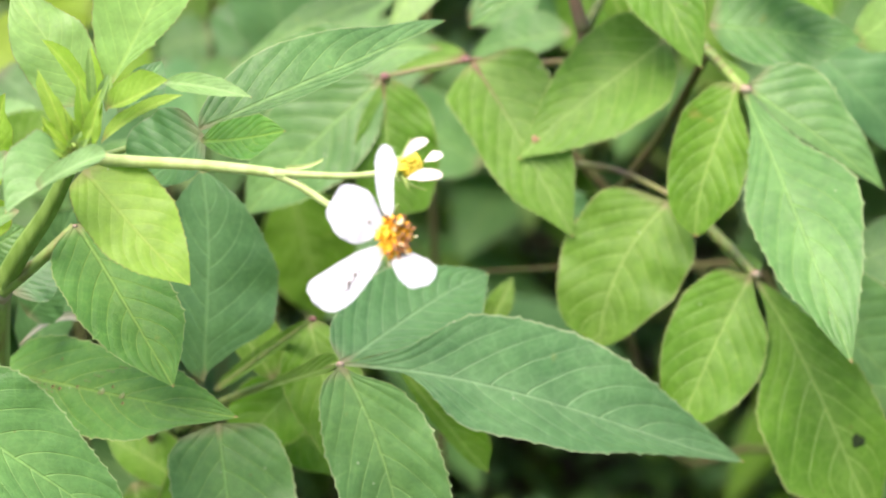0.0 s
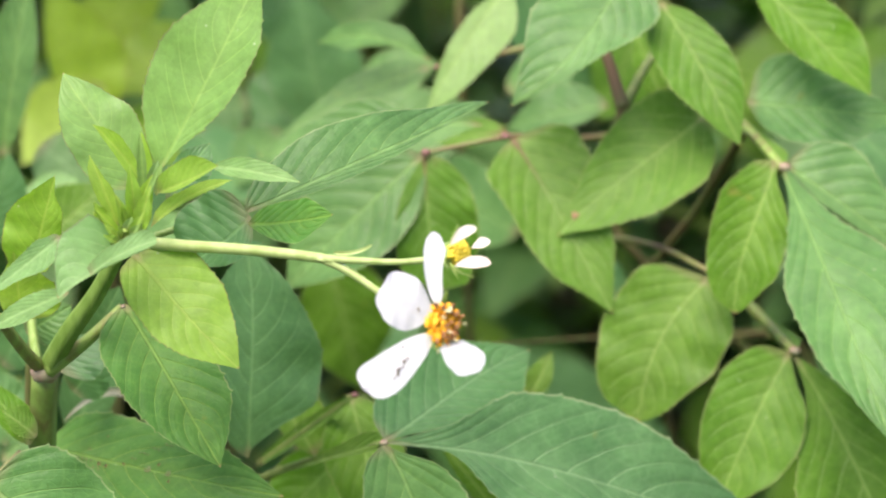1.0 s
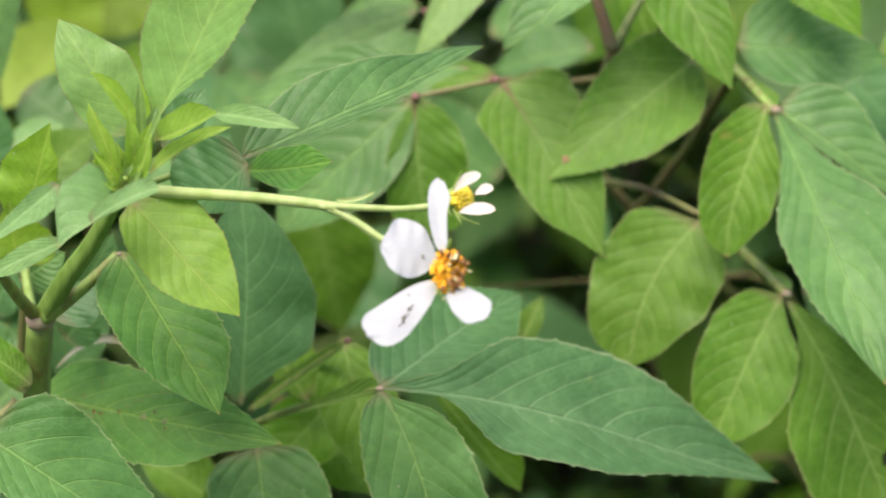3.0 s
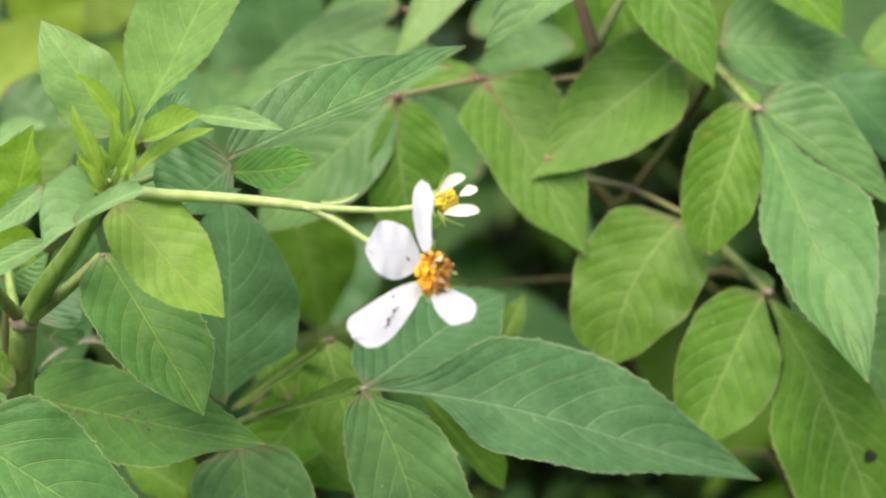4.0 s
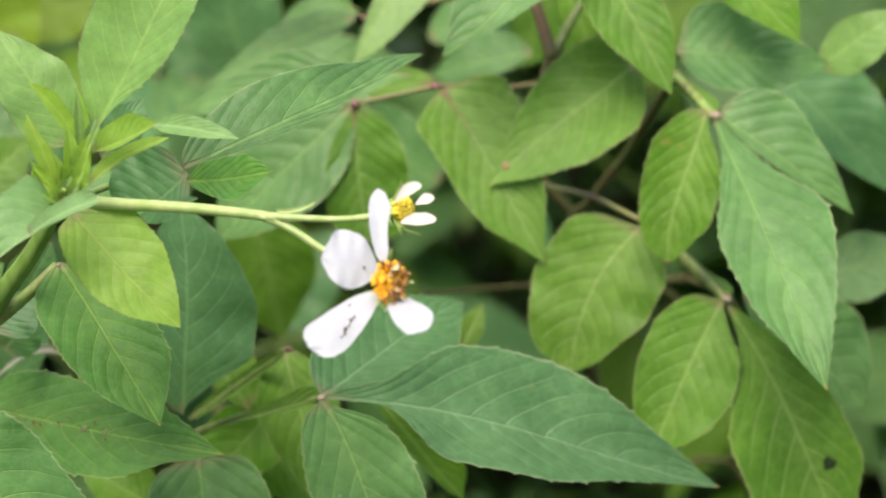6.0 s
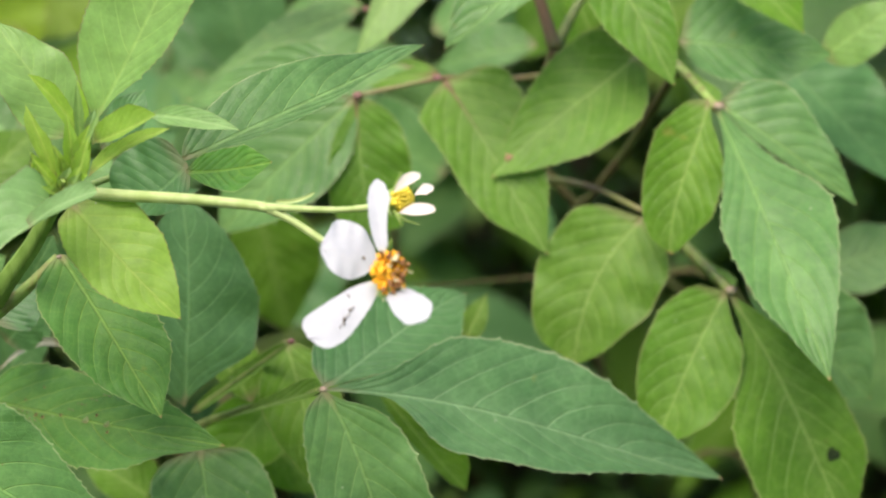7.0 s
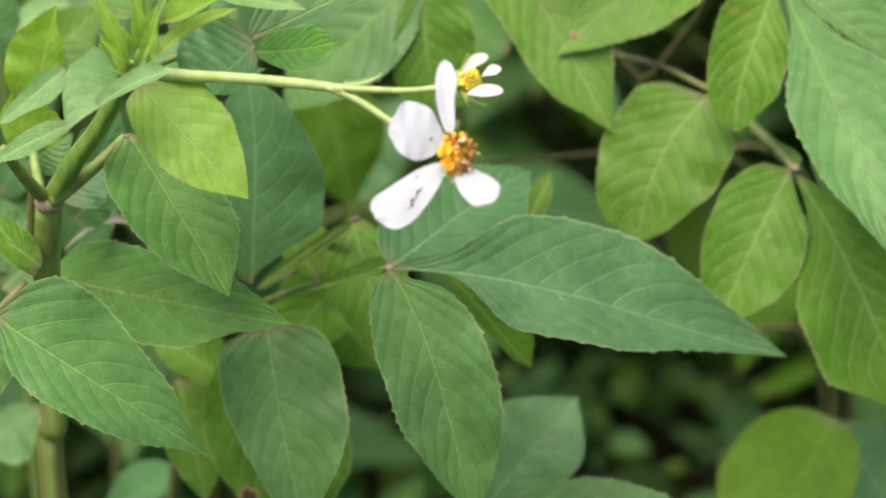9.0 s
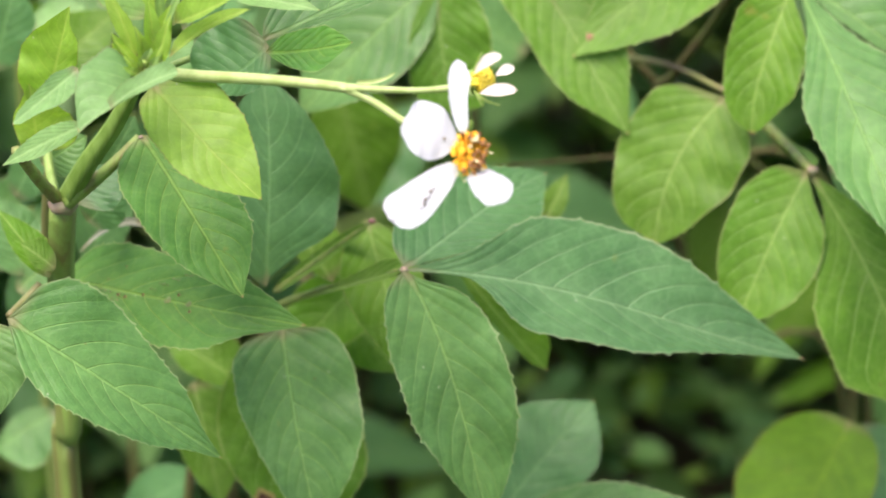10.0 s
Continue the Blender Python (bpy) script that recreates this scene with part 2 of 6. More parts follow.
NODE_PINK = soft_material("pinkish_node", (0.24, 0.14, 0.11), (0.20, 0.19, 0.11), 200.0, 0.55, 0.4)
NODE_RED = soft_material("dark_pink_node", (0.17, 0.055, 0.062), (0.14, 0.075, 0.055), 200.0, 0.55, 0.5)
PETAL = petal_material()
BUD_PETAL = soft_material("cream_petal", (0.60, 0.58, 0.50), (0.62, 0.53, 0.47), 220.0, 0.55, 0.2, 0.2)
FLORET = soft_material("orange_floret", (0.80, 0.36, 0.015), (0.85, 0.50, 0.03), 500.0, 0.5, 0.3, 0.1)
FLORET_BUD = soft_material("yellow_floret", (0.78, 0.52, 0.02), (0.80, 0.62, 0.06), 500.0, 0.45, 0.3, 0.1)
ANTHER = soft_material("brown_anther", (0.14, 0.05, 0.015), (0.30, 0.14, 0.05), 600.0, 0.5, 0.3)
PALE_TIP = soft_material("pale_style", (0.55, 0.50, 0.22), (0.62, 0.58, 0.36), 600.0, 0.5, 0.3)
BRACT = soft_material("green_bract", (0.17, 0.28, 0.05), (0.25, 0.35, 0.08), 260.0, 0.5, 0.3, 0.15)
BLEMISH = soft_material("brown_blemish", (0.045, 0.018, 0.008), (0.09, 0.04, 0.015), 700.0, 0.8, 0.6)
HOLE = soft_material("hole_shade", (0.012, 0.022, 0.008), (0.020, 0.035, 0.012), 700.0, 0.9, 0.3, spec=0.1)
SPOT = soft_material("pinkish_spot", (0.26, 0.13, 0.08), (0.20, 0.14, 0.06), 700.0, 0.8, 0.5)
YELLOWED = soft_material("yellowed_patch", (0.11, 0.18, 0.045), (0.15, 0.17, 0.05), 500.0, 0.6, 0.4)
DROPPING = soft_material("dull_brown_crumb", (0.16, 0.15, 0.11), (0.09, 0.08, 0.05), 700.0, 0.8, 0.6)
BLEMISH_RIM = soft_material("tan_blemish_rim", (0.24, 0.20, 0.05), (0.17, 0.14, 0.04), 700.0, 0.7, 0.5)
SOIL = soft_material("dark_soil", (0.040, 0.034, 0.022), (0.055, 0.052, 0.028), 14.0, 0.95, 1.0, spec=0.1)


# ---------------------------------------------------------------- builders
def mesh_object(name, verts, faces, material, parent=None, at=(0, 0, 0), label="", uvs=None, smooth=True):
    """One mesh object; verts are relative to `at`, which is a place in the world."""
    me = bpy.data.meshes.new(name)
    me.from_pydata([tuple(v) for v in verts], [], faces)
    if uvs:
        for layer, values in uvs.items():
            data = me.uv_layers.new(name=layer).data
            loops = np.empty(len(me.loops), dtype=np.int32)
            me.loops.foreach_get("vertex_index", loops)
            data.foreach_set("uv", np.asarray(values, dtype=np.float32)[loops].ravel())
    me.polygons.foreach_set("use_smooth", [smooth] * len(me.polygons))
    me.materials.append(material)
    me.update()
    ob = new(name, me)
    ob.parent = parent
    ob.location = Vector(at) - (PLACE[parent.name] if parent else Vector((0, 0, 0)))
    PLACE[ob.name] = Vector(at)
    if label:
        tagged(ob, label)
    return ob


PLACE = {}


def thing(name, at, label, category, group=""):
    ob = new(name)
    ob.empty_display_size = 0.02
    ob.location = at
    PLACE[ob.name] = Vector(at)
    return tagged(ob, label, category, group)


def curve_points(pts, steps):
    """A smooth line through the points (Catmull-Rom)."""
    p = [Vector(q) for q in pts]
    p = [p[0] * 2 - p[1]] + p + [p[-1] * 2 - p[-2]]
    out = []
    for i in range(1, len(p) - 2):
        for k in range(steps):
            t = k / steps
            out.append(0.5 * ((2 * p[i]) + (p[i + 1] - p[i - 1]) * t + (2 * p[i - 1] - 5 * p[i] + 4 * p[i + 1] - p[i + 2]) * t * t
                              + (3 * p[i] - p[i - 1] - 3 * p[i + 1] + p[i + 2]) * t ** 3))
    out.append(p[-2].copy())
    return out


def tube(pts, radii, sides=10, steps=6, ridge=0.12, ridges=4):
    """Verts and faces of a ridged stalk through pts, with a radius at each."""
    line = curve_points(pts, steps)
    n = len(line)
    r = np.interp(np.linspace(0, 1, n), np.linspace(0, 1, len(radii)), radii)
    verts, faces = [], []
    ref = Vector((0.31, -0.87, 0.38))
    for i, c in enumerate(line):
        d = (line[min(i + 1, n - 1)] - line[max(i - 1, 0)]).normalized()
        a = ref - d * ref.dot(d)
        a.normalize()
        b = d.cross(a)
        ref = a
        for k in range(sides):
            w = 2 * math.pi * k / sides
            rr = r[i] * (1 + ridge * math.cos(ridges * w))
            verts.append(c + (a * math.cos(w) + b * math.sin(w)) * rr)
    for i in range(n - 1):
        for k in range(sides):
            k2 = (k + 1) % sides
            faces.append((i * sides + k, i * sides + k2, (i + 1) * sides + k2, (i + 1) * sides + k))
    faces.append(tuple(range(sides))[::-1])
    faces.append(tuple((n - 1) * sides + k for k in range(sides)))
    return verts, faces


def stalk(name, parent, pts, radii, material, label="", sides=10, steps=6, ridge=0.12):
    at = Vector(pts[0])
    v, f = tube([Vector(p) - at for p in pts], radii, sides, steps, ridge)
    return mesh_object(name, v, f, material, parent, at, label)


STATIONS = (0.0, 0.04, 0.14, 0.3, 0.5, 0.7, 0.86, 0.96, 1.0)


def outline(half, rows, rounded):
    """A leaf side's half width at each row: a smooth line through its values at the stations, nought at base and tip."""
    xs = np.array(STATIONS)
    ys = np.array((0.0, *half, 0.0))
    if rounded:
        ys = ys * ys
    step = np.diff(ys) / np.diff(xs)
    slope = np.zeros(len(xs))
    slope[0], slope[-1] = step[0], step[-1]
    for i in range(1, len(xs) - 1):
        if step[i - 1] * step[i] > 0:
            slope[i] = 2 * step[i - 1] * step[i] / (step[i - 1] + step[i])
    s = np.linspace(0, 1, rows + 1)
    k = np.clip(np.searchsorted(xs, s, side="right") - 1, 0, len(xs) - 2)
    h = xs[k + 1] - xs[k]
    t = (s - xs[k]) / h
    w = (2 * t**3 - 3 * t**2 + 1) * ys[k] + (t**3 - 2 * t**2 + t) * h * slope[k] + (3 * t**2 - 2 * t**3) * ys[k + 1] + (t**3 - t**2) * h * slope[k + 1]
    w = np.maximum(w, 0.0)
    return np.sqrt(w) if rounded else w


def blade(parent, base, tip, widths, normal, peak=(0.42, 0.42), full=0.8, bend=0.0, arch=0.0, fold=0.12,
          look_of="mature", teeth=22, tooth=0.0009, wave=0.08, rows=160, cols=6, name="leaf", label="", seed=0, material=None, blunt=0.0, notch=0.0, halves=None, skew=0.0, rounded=False):
    """A leaf blade from base to tip. widths and peak: each side's half width and where it is widest. bend: sideways bow of the midrib;
    arch: its bow out of the plane; fold: how far the halves rise; halves: the half widths of each side
    along the blade, in place of widths and peak; skew: how far the bow leans to the tip."""
    base, tip, normal = Vector(base), Vector(tip), Vector(normal)
    axis = tip - base
    length = axis.length
    axis.normalize()
    normal = (normal - axis * normal.dot(axis)).normalized()
    side = axis.cross(normal)
    rng = random.Random(seed * 7919 + int(1e5 * abs(base.x + 2 * base.z)))
    tooth *= min(1.0, length / 0.06)
    ph = [rng.uniform(0, 6.28) for _ in range(5)]
    wav = rng.uniform(0.7, 1.3) * wave
    verts, uv, sz = [], [], []
    if halves:
        profiles = [outline(h, rows, rounded) for h in halves]
        full_width = [max(h) for h in halves]
    for i in range(rows + 1):
        s = i / rows
        hump = 4 * s * (1 - s)
        c = axis * (length * s) + side * ((bend + skew * (2 * s - 1)) * hump) + normal * (arch * hump)
        for j in range(-cols, cols + 1):
            u = j / cols
            k = 0 if j < 0 else 1
            if halves:
                w = profiles[k][i]
                prof = w / full_width[k]
            else:
                y, x = min(1.0, s / peak[k]), max(0.0, (s - peak[k]) / (1 - peak[k]))
                if blunt:
                    prof = y ** full * max(0.0, 1 - max(0.0, (s - 1 + blunt) / blunt) ** 2.4) ** 0.5
                else:
                    prof = max((1 - (1 - y) ** 2.1) ** full * (1 - x ** 1.75) ** 1.12, 0.07 if 0 < s < peak[k] else 0.0)
                w = widths[k] * prof
            if abs(j) == cols and tooth:
                run = (s + 0.011 * math.sin(17 * s + ph[2 + k]) + 0.006 * math.sin(41 * s + ph[k])) * teeth + (0.4 if k else 0.0)
                saw = run % 1.0
                size = 0.72 + 0.38 * math.sin(int(run) * 2.7 + ph[4])
                w += tooth * size * (saw ** 4 - 0.12) * min(1.0, hump * 2.2) * min(1.0, max(0.0, 2.5 * prof - 0.3))
            au = abs(u)
            w_here = w * u
            lift = fold * w * (au ** 1.25)
            lift += wav * w * au * au * math.sin(9 * s + ph[k]) + 0.35 * wav * w * au * math.sin(23 * s + ph[2 + k])
            lift += 0.00002 * math.cos(2 * math.pi * (9 * (s - 0.24 * au) + (0.45 if k else 0))) * min(1.0, hump * 1.5) * min(1.0, au * 4) * (length / 0.06)
            nick = axis * (-notch * length * (0.5 - 0.5 * math.cos(3 * math.pi * u + ph[0] * 0.4)) * s ** 7) if notch else Vector()
            verts.append(c + side * w_here + normal * lift + nick)
            uv.append((0.5 + 0.5 * u, s))
            sz.append((abs(w_here), s * length))
    faces = []
    span = 2 * cols + 1
    for i in range(rows):
        for j in range(2 * cols):
            q = i * span + j
            faces.append((q, q + 1, q + span + 1, q + span))
    return mesh_object(name, verts, faces, material or LEAF[look_of], parent, base, label, {"blade": uv, "size": sz})


def knob(parent, at, radius, material=None, name="node", label=""):
    """A small swollen joint."""
    bm = bmesh.new()
    bmesh.ops.create_icosphere(bm, subdivisions=2, radius=radius)
    for v in bm.verts:
        v.co *= 1 + 0.22 * noise.noise(v.co * (1.4 / radius) + Vector(at) * 50)
        v.co.z *= 0.7
    me = bpy.data.meshes.new(name)
    bm.to_mesh(me)
    bm.free()
    me.polygons.foreach_set("use_smooth", [True] * len(me.polygons))
    me.materials.append(material or NODE_PINK)
    ob = new(name, me)
    ob.parent = parent
    ob.location = Vector(at) - PLACE[parent.name]
    PLACE[ob.name] = Vector(at)
    if label:
        tagged(ob, label)
    return ob


def thing_part(name, parent, at):
    """The green cup under a flower, which carries its petals and florets."""
    return knob(parent, at, 0.0019, BRACT, name)


def spread(axis):
    axis = Vector(axis).normalized()
    a = axis.orthogonal().normalized()
    return axis, a, axis.cross(a)


def joined(tubes):
    """Several tubes as one set of verts and faces."""
    verts, faces = [], []
    for v, f in tubes:
        faces.extend([tuple(i + len(verts) for i in q) for q in f])
        verts.extend(v)
    return verts, faces


def spike(start, way, length, r, flare):
    way = way.normalized()
    return tube([start, start + way * length * 0.5, start + way * length], [r * 0.8, r, r * flare], 6, 2, 0.0)


def flower_disc(parent, centre, axis, radius):
    """The florets of the open flower: an orange outer ring of small starry tubes, brown anthers within, a few pale styles."""
    axis, a, b = spread(axis)
    centre = Vector(centre)
    rng = random.Random(5)
    v, f = tube([axis * -0.0022, axis * -0.0010, axis * 0.0004, axis * 0.0014], [0.0010, radius * 0.62, radius * 0.72, radius * 0.35], 16, 4, 0.03)
    mesh_object("cup", v, f, BRACT, parent, centre)
    count = 56
    for i in range(count):
        rr = math.sqrt((i + 0.5) / count)
        w = i * 2.39996
        out = a * math.cos(w) + b * math.sin(w)
        start = out * (radius * 0.68 * rr) + axis * (radius * 0.35 * (1 - rr * rr))
        way = (axis + out * (0.75 * rr) + Vector((rng.uniform(-0.25, 0.25), rng.uniform(-0.25, 0.25), rng.uniform(-0.25, 0.25)))).normalized()
        length = radius * rng.uniform(0.42, 0.80)
        end = start + way * length
        parts = [spike(start, way, length, 0.00042, 1.1)]
        p, q, s = spread(way)
        for k in range(5):
            t = k * 1.2566 + i
            parts.append(spike(end - way * 0.0001, p * rng.uniform(0.0, 0.6) + q * math.cos(t) + s * math.sin(t), rng.uniform(0.0004, 0.0008), 0.00024, 0.35))
        withered = rr < 0.9 and out.x > -0.35
        v, f = joined(parts)
        mesh_object("floret", [c - start for c in v], f, FLORET, parent, centre + start)
        if withered:
            top = spike(end, way + axis * 0.3, rng.uniform(0.0011, 0.0021), 0.00036, 0.8)
            more = [top, spike(end + way * 0.0006, q, 0.0006, 0.00025, 0.6), spike(end + way * 0.0006, s * -1, 0.0005, 0.00025, 0.6)]
            v, f = joined(more)
            mesh_object("anther", [c - end for c in v], f, ANTHER, parent, centre + end)
        if rng.random() < 0.07:
            tipp = end + way * 0.0015
            v, f = joined([spike(tipp, way + out * turn, 0.0007, 0.00018, 0.7) for turn in (-0.6, 0.6)])
            mesh_object("style", [c - tipp for c in v], f, PALE_TIP, parent, centre + tipp)
    at = centre + axis * 0.0030 + Vector((0.0006, 0, 0.0026))
    v, f = joined([spike((a * math.cos(k * 1.3) + b * math.sin(k * 1.3)) * 0.0003, axis + Vector((0.2, 0, 0.4)) + (a * math.cos(k * 1.3) + b * math.sin(k * 1.3)) * 0.3, 0.0013, 0.00034, 0.8) for k in range(3)])
    mesh_object("pale_floret", v, f, PALE_TIP, parent, at)


def bud_disc(parent, centre, axis, radius):
    """The half-open flower: a short barrel of yellow florets in a green cup with upright bracts."""
    axis, a, b = spread(axis)
    centre = Vector(centre)
    v, f = tube([axis * -0.0030, axis * -0.0016, axis * 0.0002, axis * 0.0010], [0.0006, radius * 0.95, radius * 1.02, radius * 0.98], 16, 4, 0.03)
    mesh_object("cup", v, f, BRACT, parent, centre)
    count = 30
    for i in range(count):
        rr = math.sqrt((i + 0.5) / count)
        w = i * 2.39996
        out = a * math.cos(w) + b * math.sin(w)
        start = out * (radius * 0.84 * rr)
        end = start + axis * (0.0032 * (1 - 0.25 * rr * rr)) + out * 0.0003
        vv, ff = tube([Vector((0, 0, 0)), (end - start) / 2, end - start], [0.00042, 0.00052, 0.00044], 6, 2, 0.0)
        mesh_object("floret", vv, ff, FLORET_BUD, parent, centre + start)


def blemish(leaf_ob, along, across, radius, core=None, rim=None):
    """A dead spot with a rim, lying on the blade at a share of its length and half width."""
    me = leaf_ob.data
    span = 1 + max(q[3] - q[0] for q in [tuple(me.polygons[0].vertices)]) - 1
    rows = len(me.vertices) // span - 1
    i = int(along * rows) * span + int((0.5 + 0.5 * across) * (span - 1))
    spot = me.vertices[i]
    n, a, b = spread(spot.normal if spot.normal.y < 0.3 else -spot.normal)
    at = PLACE[leaf_ob.name] + spot.co
    for name, r, lift, material in (("blemish_rim", radius, 0.0003, rim or BLEMISH_RIM), ("blemish", radius * 0.62, 0.0005, core or BLEMISH)):
        verts = [n * (lift + 0.0002)]
        for k in range(18):
            w = 2 * math.pi * k / 18
            rr = r * (1 + 0.14 * math.sin(3 * w + 1) + 0.08 * math.sin(5 * w))
            verts.append((a * math.cos(w) + b * math.sin(w)) * rr + n * lift)
        mesh_object(name, verts, [(0, 1 + k, 1 + (k + 1) % 18) for k in range(18)], material, leaf_ob, at)


def undergrowth_plant(seed, label, looks, lowest=0.28, height=0.0):
    """A whole weed standing at the origin: stem, pairs of three-part leaves, a few single leaves near the top."""
    rng = random.Random(seed)
    plant = thing("leafy_plant", (0, 0, 0), label, "plant", "thicket weeds")
    height = height or rng.uniform(0.40, 0.50)
    lean = Vector((rng.uniform(-0.06, 0.06), rng.uniform(-0.06, 0.06), 0))
    line = [Vector((0, 0, 0)), lean * 0.3 + Vector((0, 0, height * 0.4)), lean * 0.7 + Vector((0, 0, height * 0.75)), lean + Vector((0, 0, height))]
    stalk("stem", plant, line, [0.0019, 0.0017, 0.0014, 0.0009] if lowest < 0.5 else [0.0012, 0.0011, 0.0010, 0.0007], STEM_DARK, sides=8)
    smooth = curve_points(line, 8)
    for level in range(6):
        h = lowest + (1 - lowest) * level / 5
        at = smooth[int(h * (len(smooth) - 1))]
        turn = level * 1.4 + rng.uniform(-0.3, 0.3)
        reach = 0.065 * (1.15 - 0.75 * (h - lowest) / (1 - lowest))
        for opposite in (0, 1):
            w = turn + opposite * math.pi
            out = Vector((math.cos(w), math.sin(w), 0))
            hub = at + out * reach + Vector((0, 0, reach * rng.uniform(0.25, 0.7)))
            stem_part = stalk("compound_leaf", plant, [at, (at + hub) / 2 + Vector((0, 0, 0.006)), hub], [0.0018, 0.0014, 0.0012], STEM_GREEN, sides=6, steps=4)
            for k, (angle, size) in enumerate(((0, 1.0), (0.95, 0.72), (-0.95, 0.72))):
                length = rng.uniform(0.062, 0.088) * size * (1.15 - 0.35 * (h - lowest) / (1 - lowest))
                d = Vector((math.cos(w + angle), math.sin(w + angle), rng.uniform(-0.75, -0.15))).normalized()
                nrm = Vector((rng.uniform(-0.3, 0.3), rng.uniform(-0.3, 0.3), 1)) + out * 0.4
                half = length * rng.uniform(0.23, 0.30)
                blade(stem_part, hub, hub + d * length, (half, half), nrm, full=0.75, arch=length * 0.06, look_of=rng.choice(looks), rows=44, cols=4, teeth=14,
                      name="leaflet", seed=seed * 40 + level * 6 + opposite * 3 + k, tooth=0.0006)
    return plant


# ---------------------------------------------------------------- the flowering plant
flowering = thing("flowering_plant", (-0.0942, 0.0942, 0), "green leafy weed with one open white flower and one half-open flower", "plant")
stalk("stem", flowering, [(-0.0942, 0.1142, 0), (-0.0902, 0.1022, 0.2427), (-0.0942, 0.0942, 0.4853), (-0.0923, 0.09, 0.5123), (-0.0912, 0.0869, 0.549), (-0.0875, 0.0747, 0.5759)], [0.0036, 0.0033, 0.0030, 0.0029, 0.0029, 0.0028], STEM_STRIPED, ridge=0.16)
knob(flowering, (-0.0872, 0.0732, 0.5766), 0.0034, NODE_PINK)
stalk("branch", flowering, [(-0.0972, 0.1050, 0.5474), (-0.0954, 0.1000, 0.5628), (-0.0930, 0.0950, 0.5785)], [0.0010, 0.0010, 0.0008], STEM_RED)
stalk("branch", flowering, [(-0.0871, 0.0742, 0.5763), (-0.0803, 0.0666, 0.5891), (-0.0729, 0.0592, 0.6013), (-0.0657, 0.0505, 0.6162)], [0.00223, 0.00202, 0.00173, 0.00137], STEM_DEEP, ridge=0.28)
stalk("branch", flowering, [(-0.0876, 0.0742, 0.5763), (-0.0903, 0.0651, 0.5855), (-0.0928, 0.0521, 0.5985)], [0.00158, 0.00130, 0.00108], STEM_STRIPED)
stalk("branch", flowering, [(-0.0899, 0.0803, 0.575), (-0.0926, 0.0917, 0.5782), (-0.0939, 0.098, 0.5852)], [0.00115, 0.00101, 0.00094], STEM_GREEN)
stalk("petiole", flowering, [(-0.0862, 0.0715, 0.5776), (-0.0774, 0.0713, 0.585), (-0.0697, 0.0729, 0.5922)], [0.00161, 0.00130, 0.00105], STEM_STRIPED)
blade(flowering, (-0.0586, 0.0525, 0.6301), (-0.0372, 0.0583, 0.6706), 0, (-0.34, -0.89, 0.31), halves=((0.0016, 0.0061, 0.0109, 0.0120, 0.0094, 0.0051, 0.0015), (0.0004, 0.0013, 0.0045, 0.0075, 0.0077, 0.0046, 0.0016)), fold=0.20, bend=0.0013, skew=-0.0002, arch=0.0023, look_of="young", name="leaf")
blade(flowering, (-0.0639, 0.0628, 0.6237), (-0.0797, 0.0714, 0.6456), 0, (0.24, -0.83, 0.50), halves=((0.0039, 0.0069, 0.0087, 0.0086, 0.0064, 0.0033, 0.0009), (0.0013, 0.0044, 0.0064, 0.0074, 0.0054, 0.0029, 0.0008)), fold=0.30, bend=-0.0002, skew=-0.0008, arch=0.0016, look_of="young", name="leaf")
blade(flowering, (-0.0607, 0.0493, 0.6283), (-0.0706, 0.0472, 0.6426), 0, (0.48, -0.85, 0.21), halves=((0.0003, 0.0012, 0.0016, 0.0014, 0.0010, 0.0005, 0.0001), (0.0003, 0.0009, 0.0015, 0.0019, 0.0021, 0.0014, 0.0004)), fold=0.30, bend=0.0005, skew=0.0000, arch=0.0010, look_of="fresh", name="leaf", wave=0.15, rows=60)
blade(flowering, (-0.065, 0.0383, 0.6233), (-0.07, 0.0376, 0.6396), 0, (0.38, -0.92, 0.08), halves=((0.0002, 0.0007, 0.0014, 0.0019, 0.0020, 0.0016, 0.0004), (0.0002, 0.0007, 0.0014, 0.0017, 0.0009, 0.0004, 0.0001)), fold=0.30, bend=0.0000, skew=0.0000, arch=0.0010, look_of="fresh", name="leaf", rows=60)
blade(flowering, (-0.0605, 0.0491, 0.6269), (-0.0613, 0.0515, 0.6398), (0.0012, 0.0017), (0.14, -0.97, 0.19), peak=(0.52, 0.48), full=0.75, arch=0.0007, look_of="fresh", name="leaf", fold=0.4, rows=48, tooth=0.0003)
blade(flowering, (-0.0585, 0.049, 0.6267), (-0.0572, 0.0493, 0.6345), (0.0009, 0.0007), (-0.04, -1, 0.05), peak=(0.44, 0.55), full=0.75, arch=0.0004, look_of="young", name="leaf", fold=0.4, rows=48, tooth=0.0002)
blade(flowering, (-0.0631, 0.0385, 0.6215), (-0.0573, 0.0339, 0.6369), (0.002, 0.0036), (-0.39, -0.91, -0.13), peak=(0.48, 0.54), full=0.75, arch=0.0009, look_of="fresh", name="leaf", fold=0.35, rows=48, tooth=0.0003)
blade(flowering, (-0.066, 0.0382, 0.6208), (-0.0692, 0.0356, 0.6279), (0.0018, 0.0017), (0.66, -0.75, 0.03), peak=(0.57, 0.52), full=0.75, arch=0.0004, look_of="fresh", name="leaf", fold=0.3, rows=40, tooth=0.0002)
blade(flowering, (-0.0611, 0.0309, 0.6228), (-0.0588, 0.0265, 0.6314), (0.0017, 0.0018), (-0.41, -0.85, -0.33), peak=(0.46, 0.49), full=0.75, arch=0.0005, look_of="young", name="leaf", fold=0.5, rows=40, tooth=0.0002)
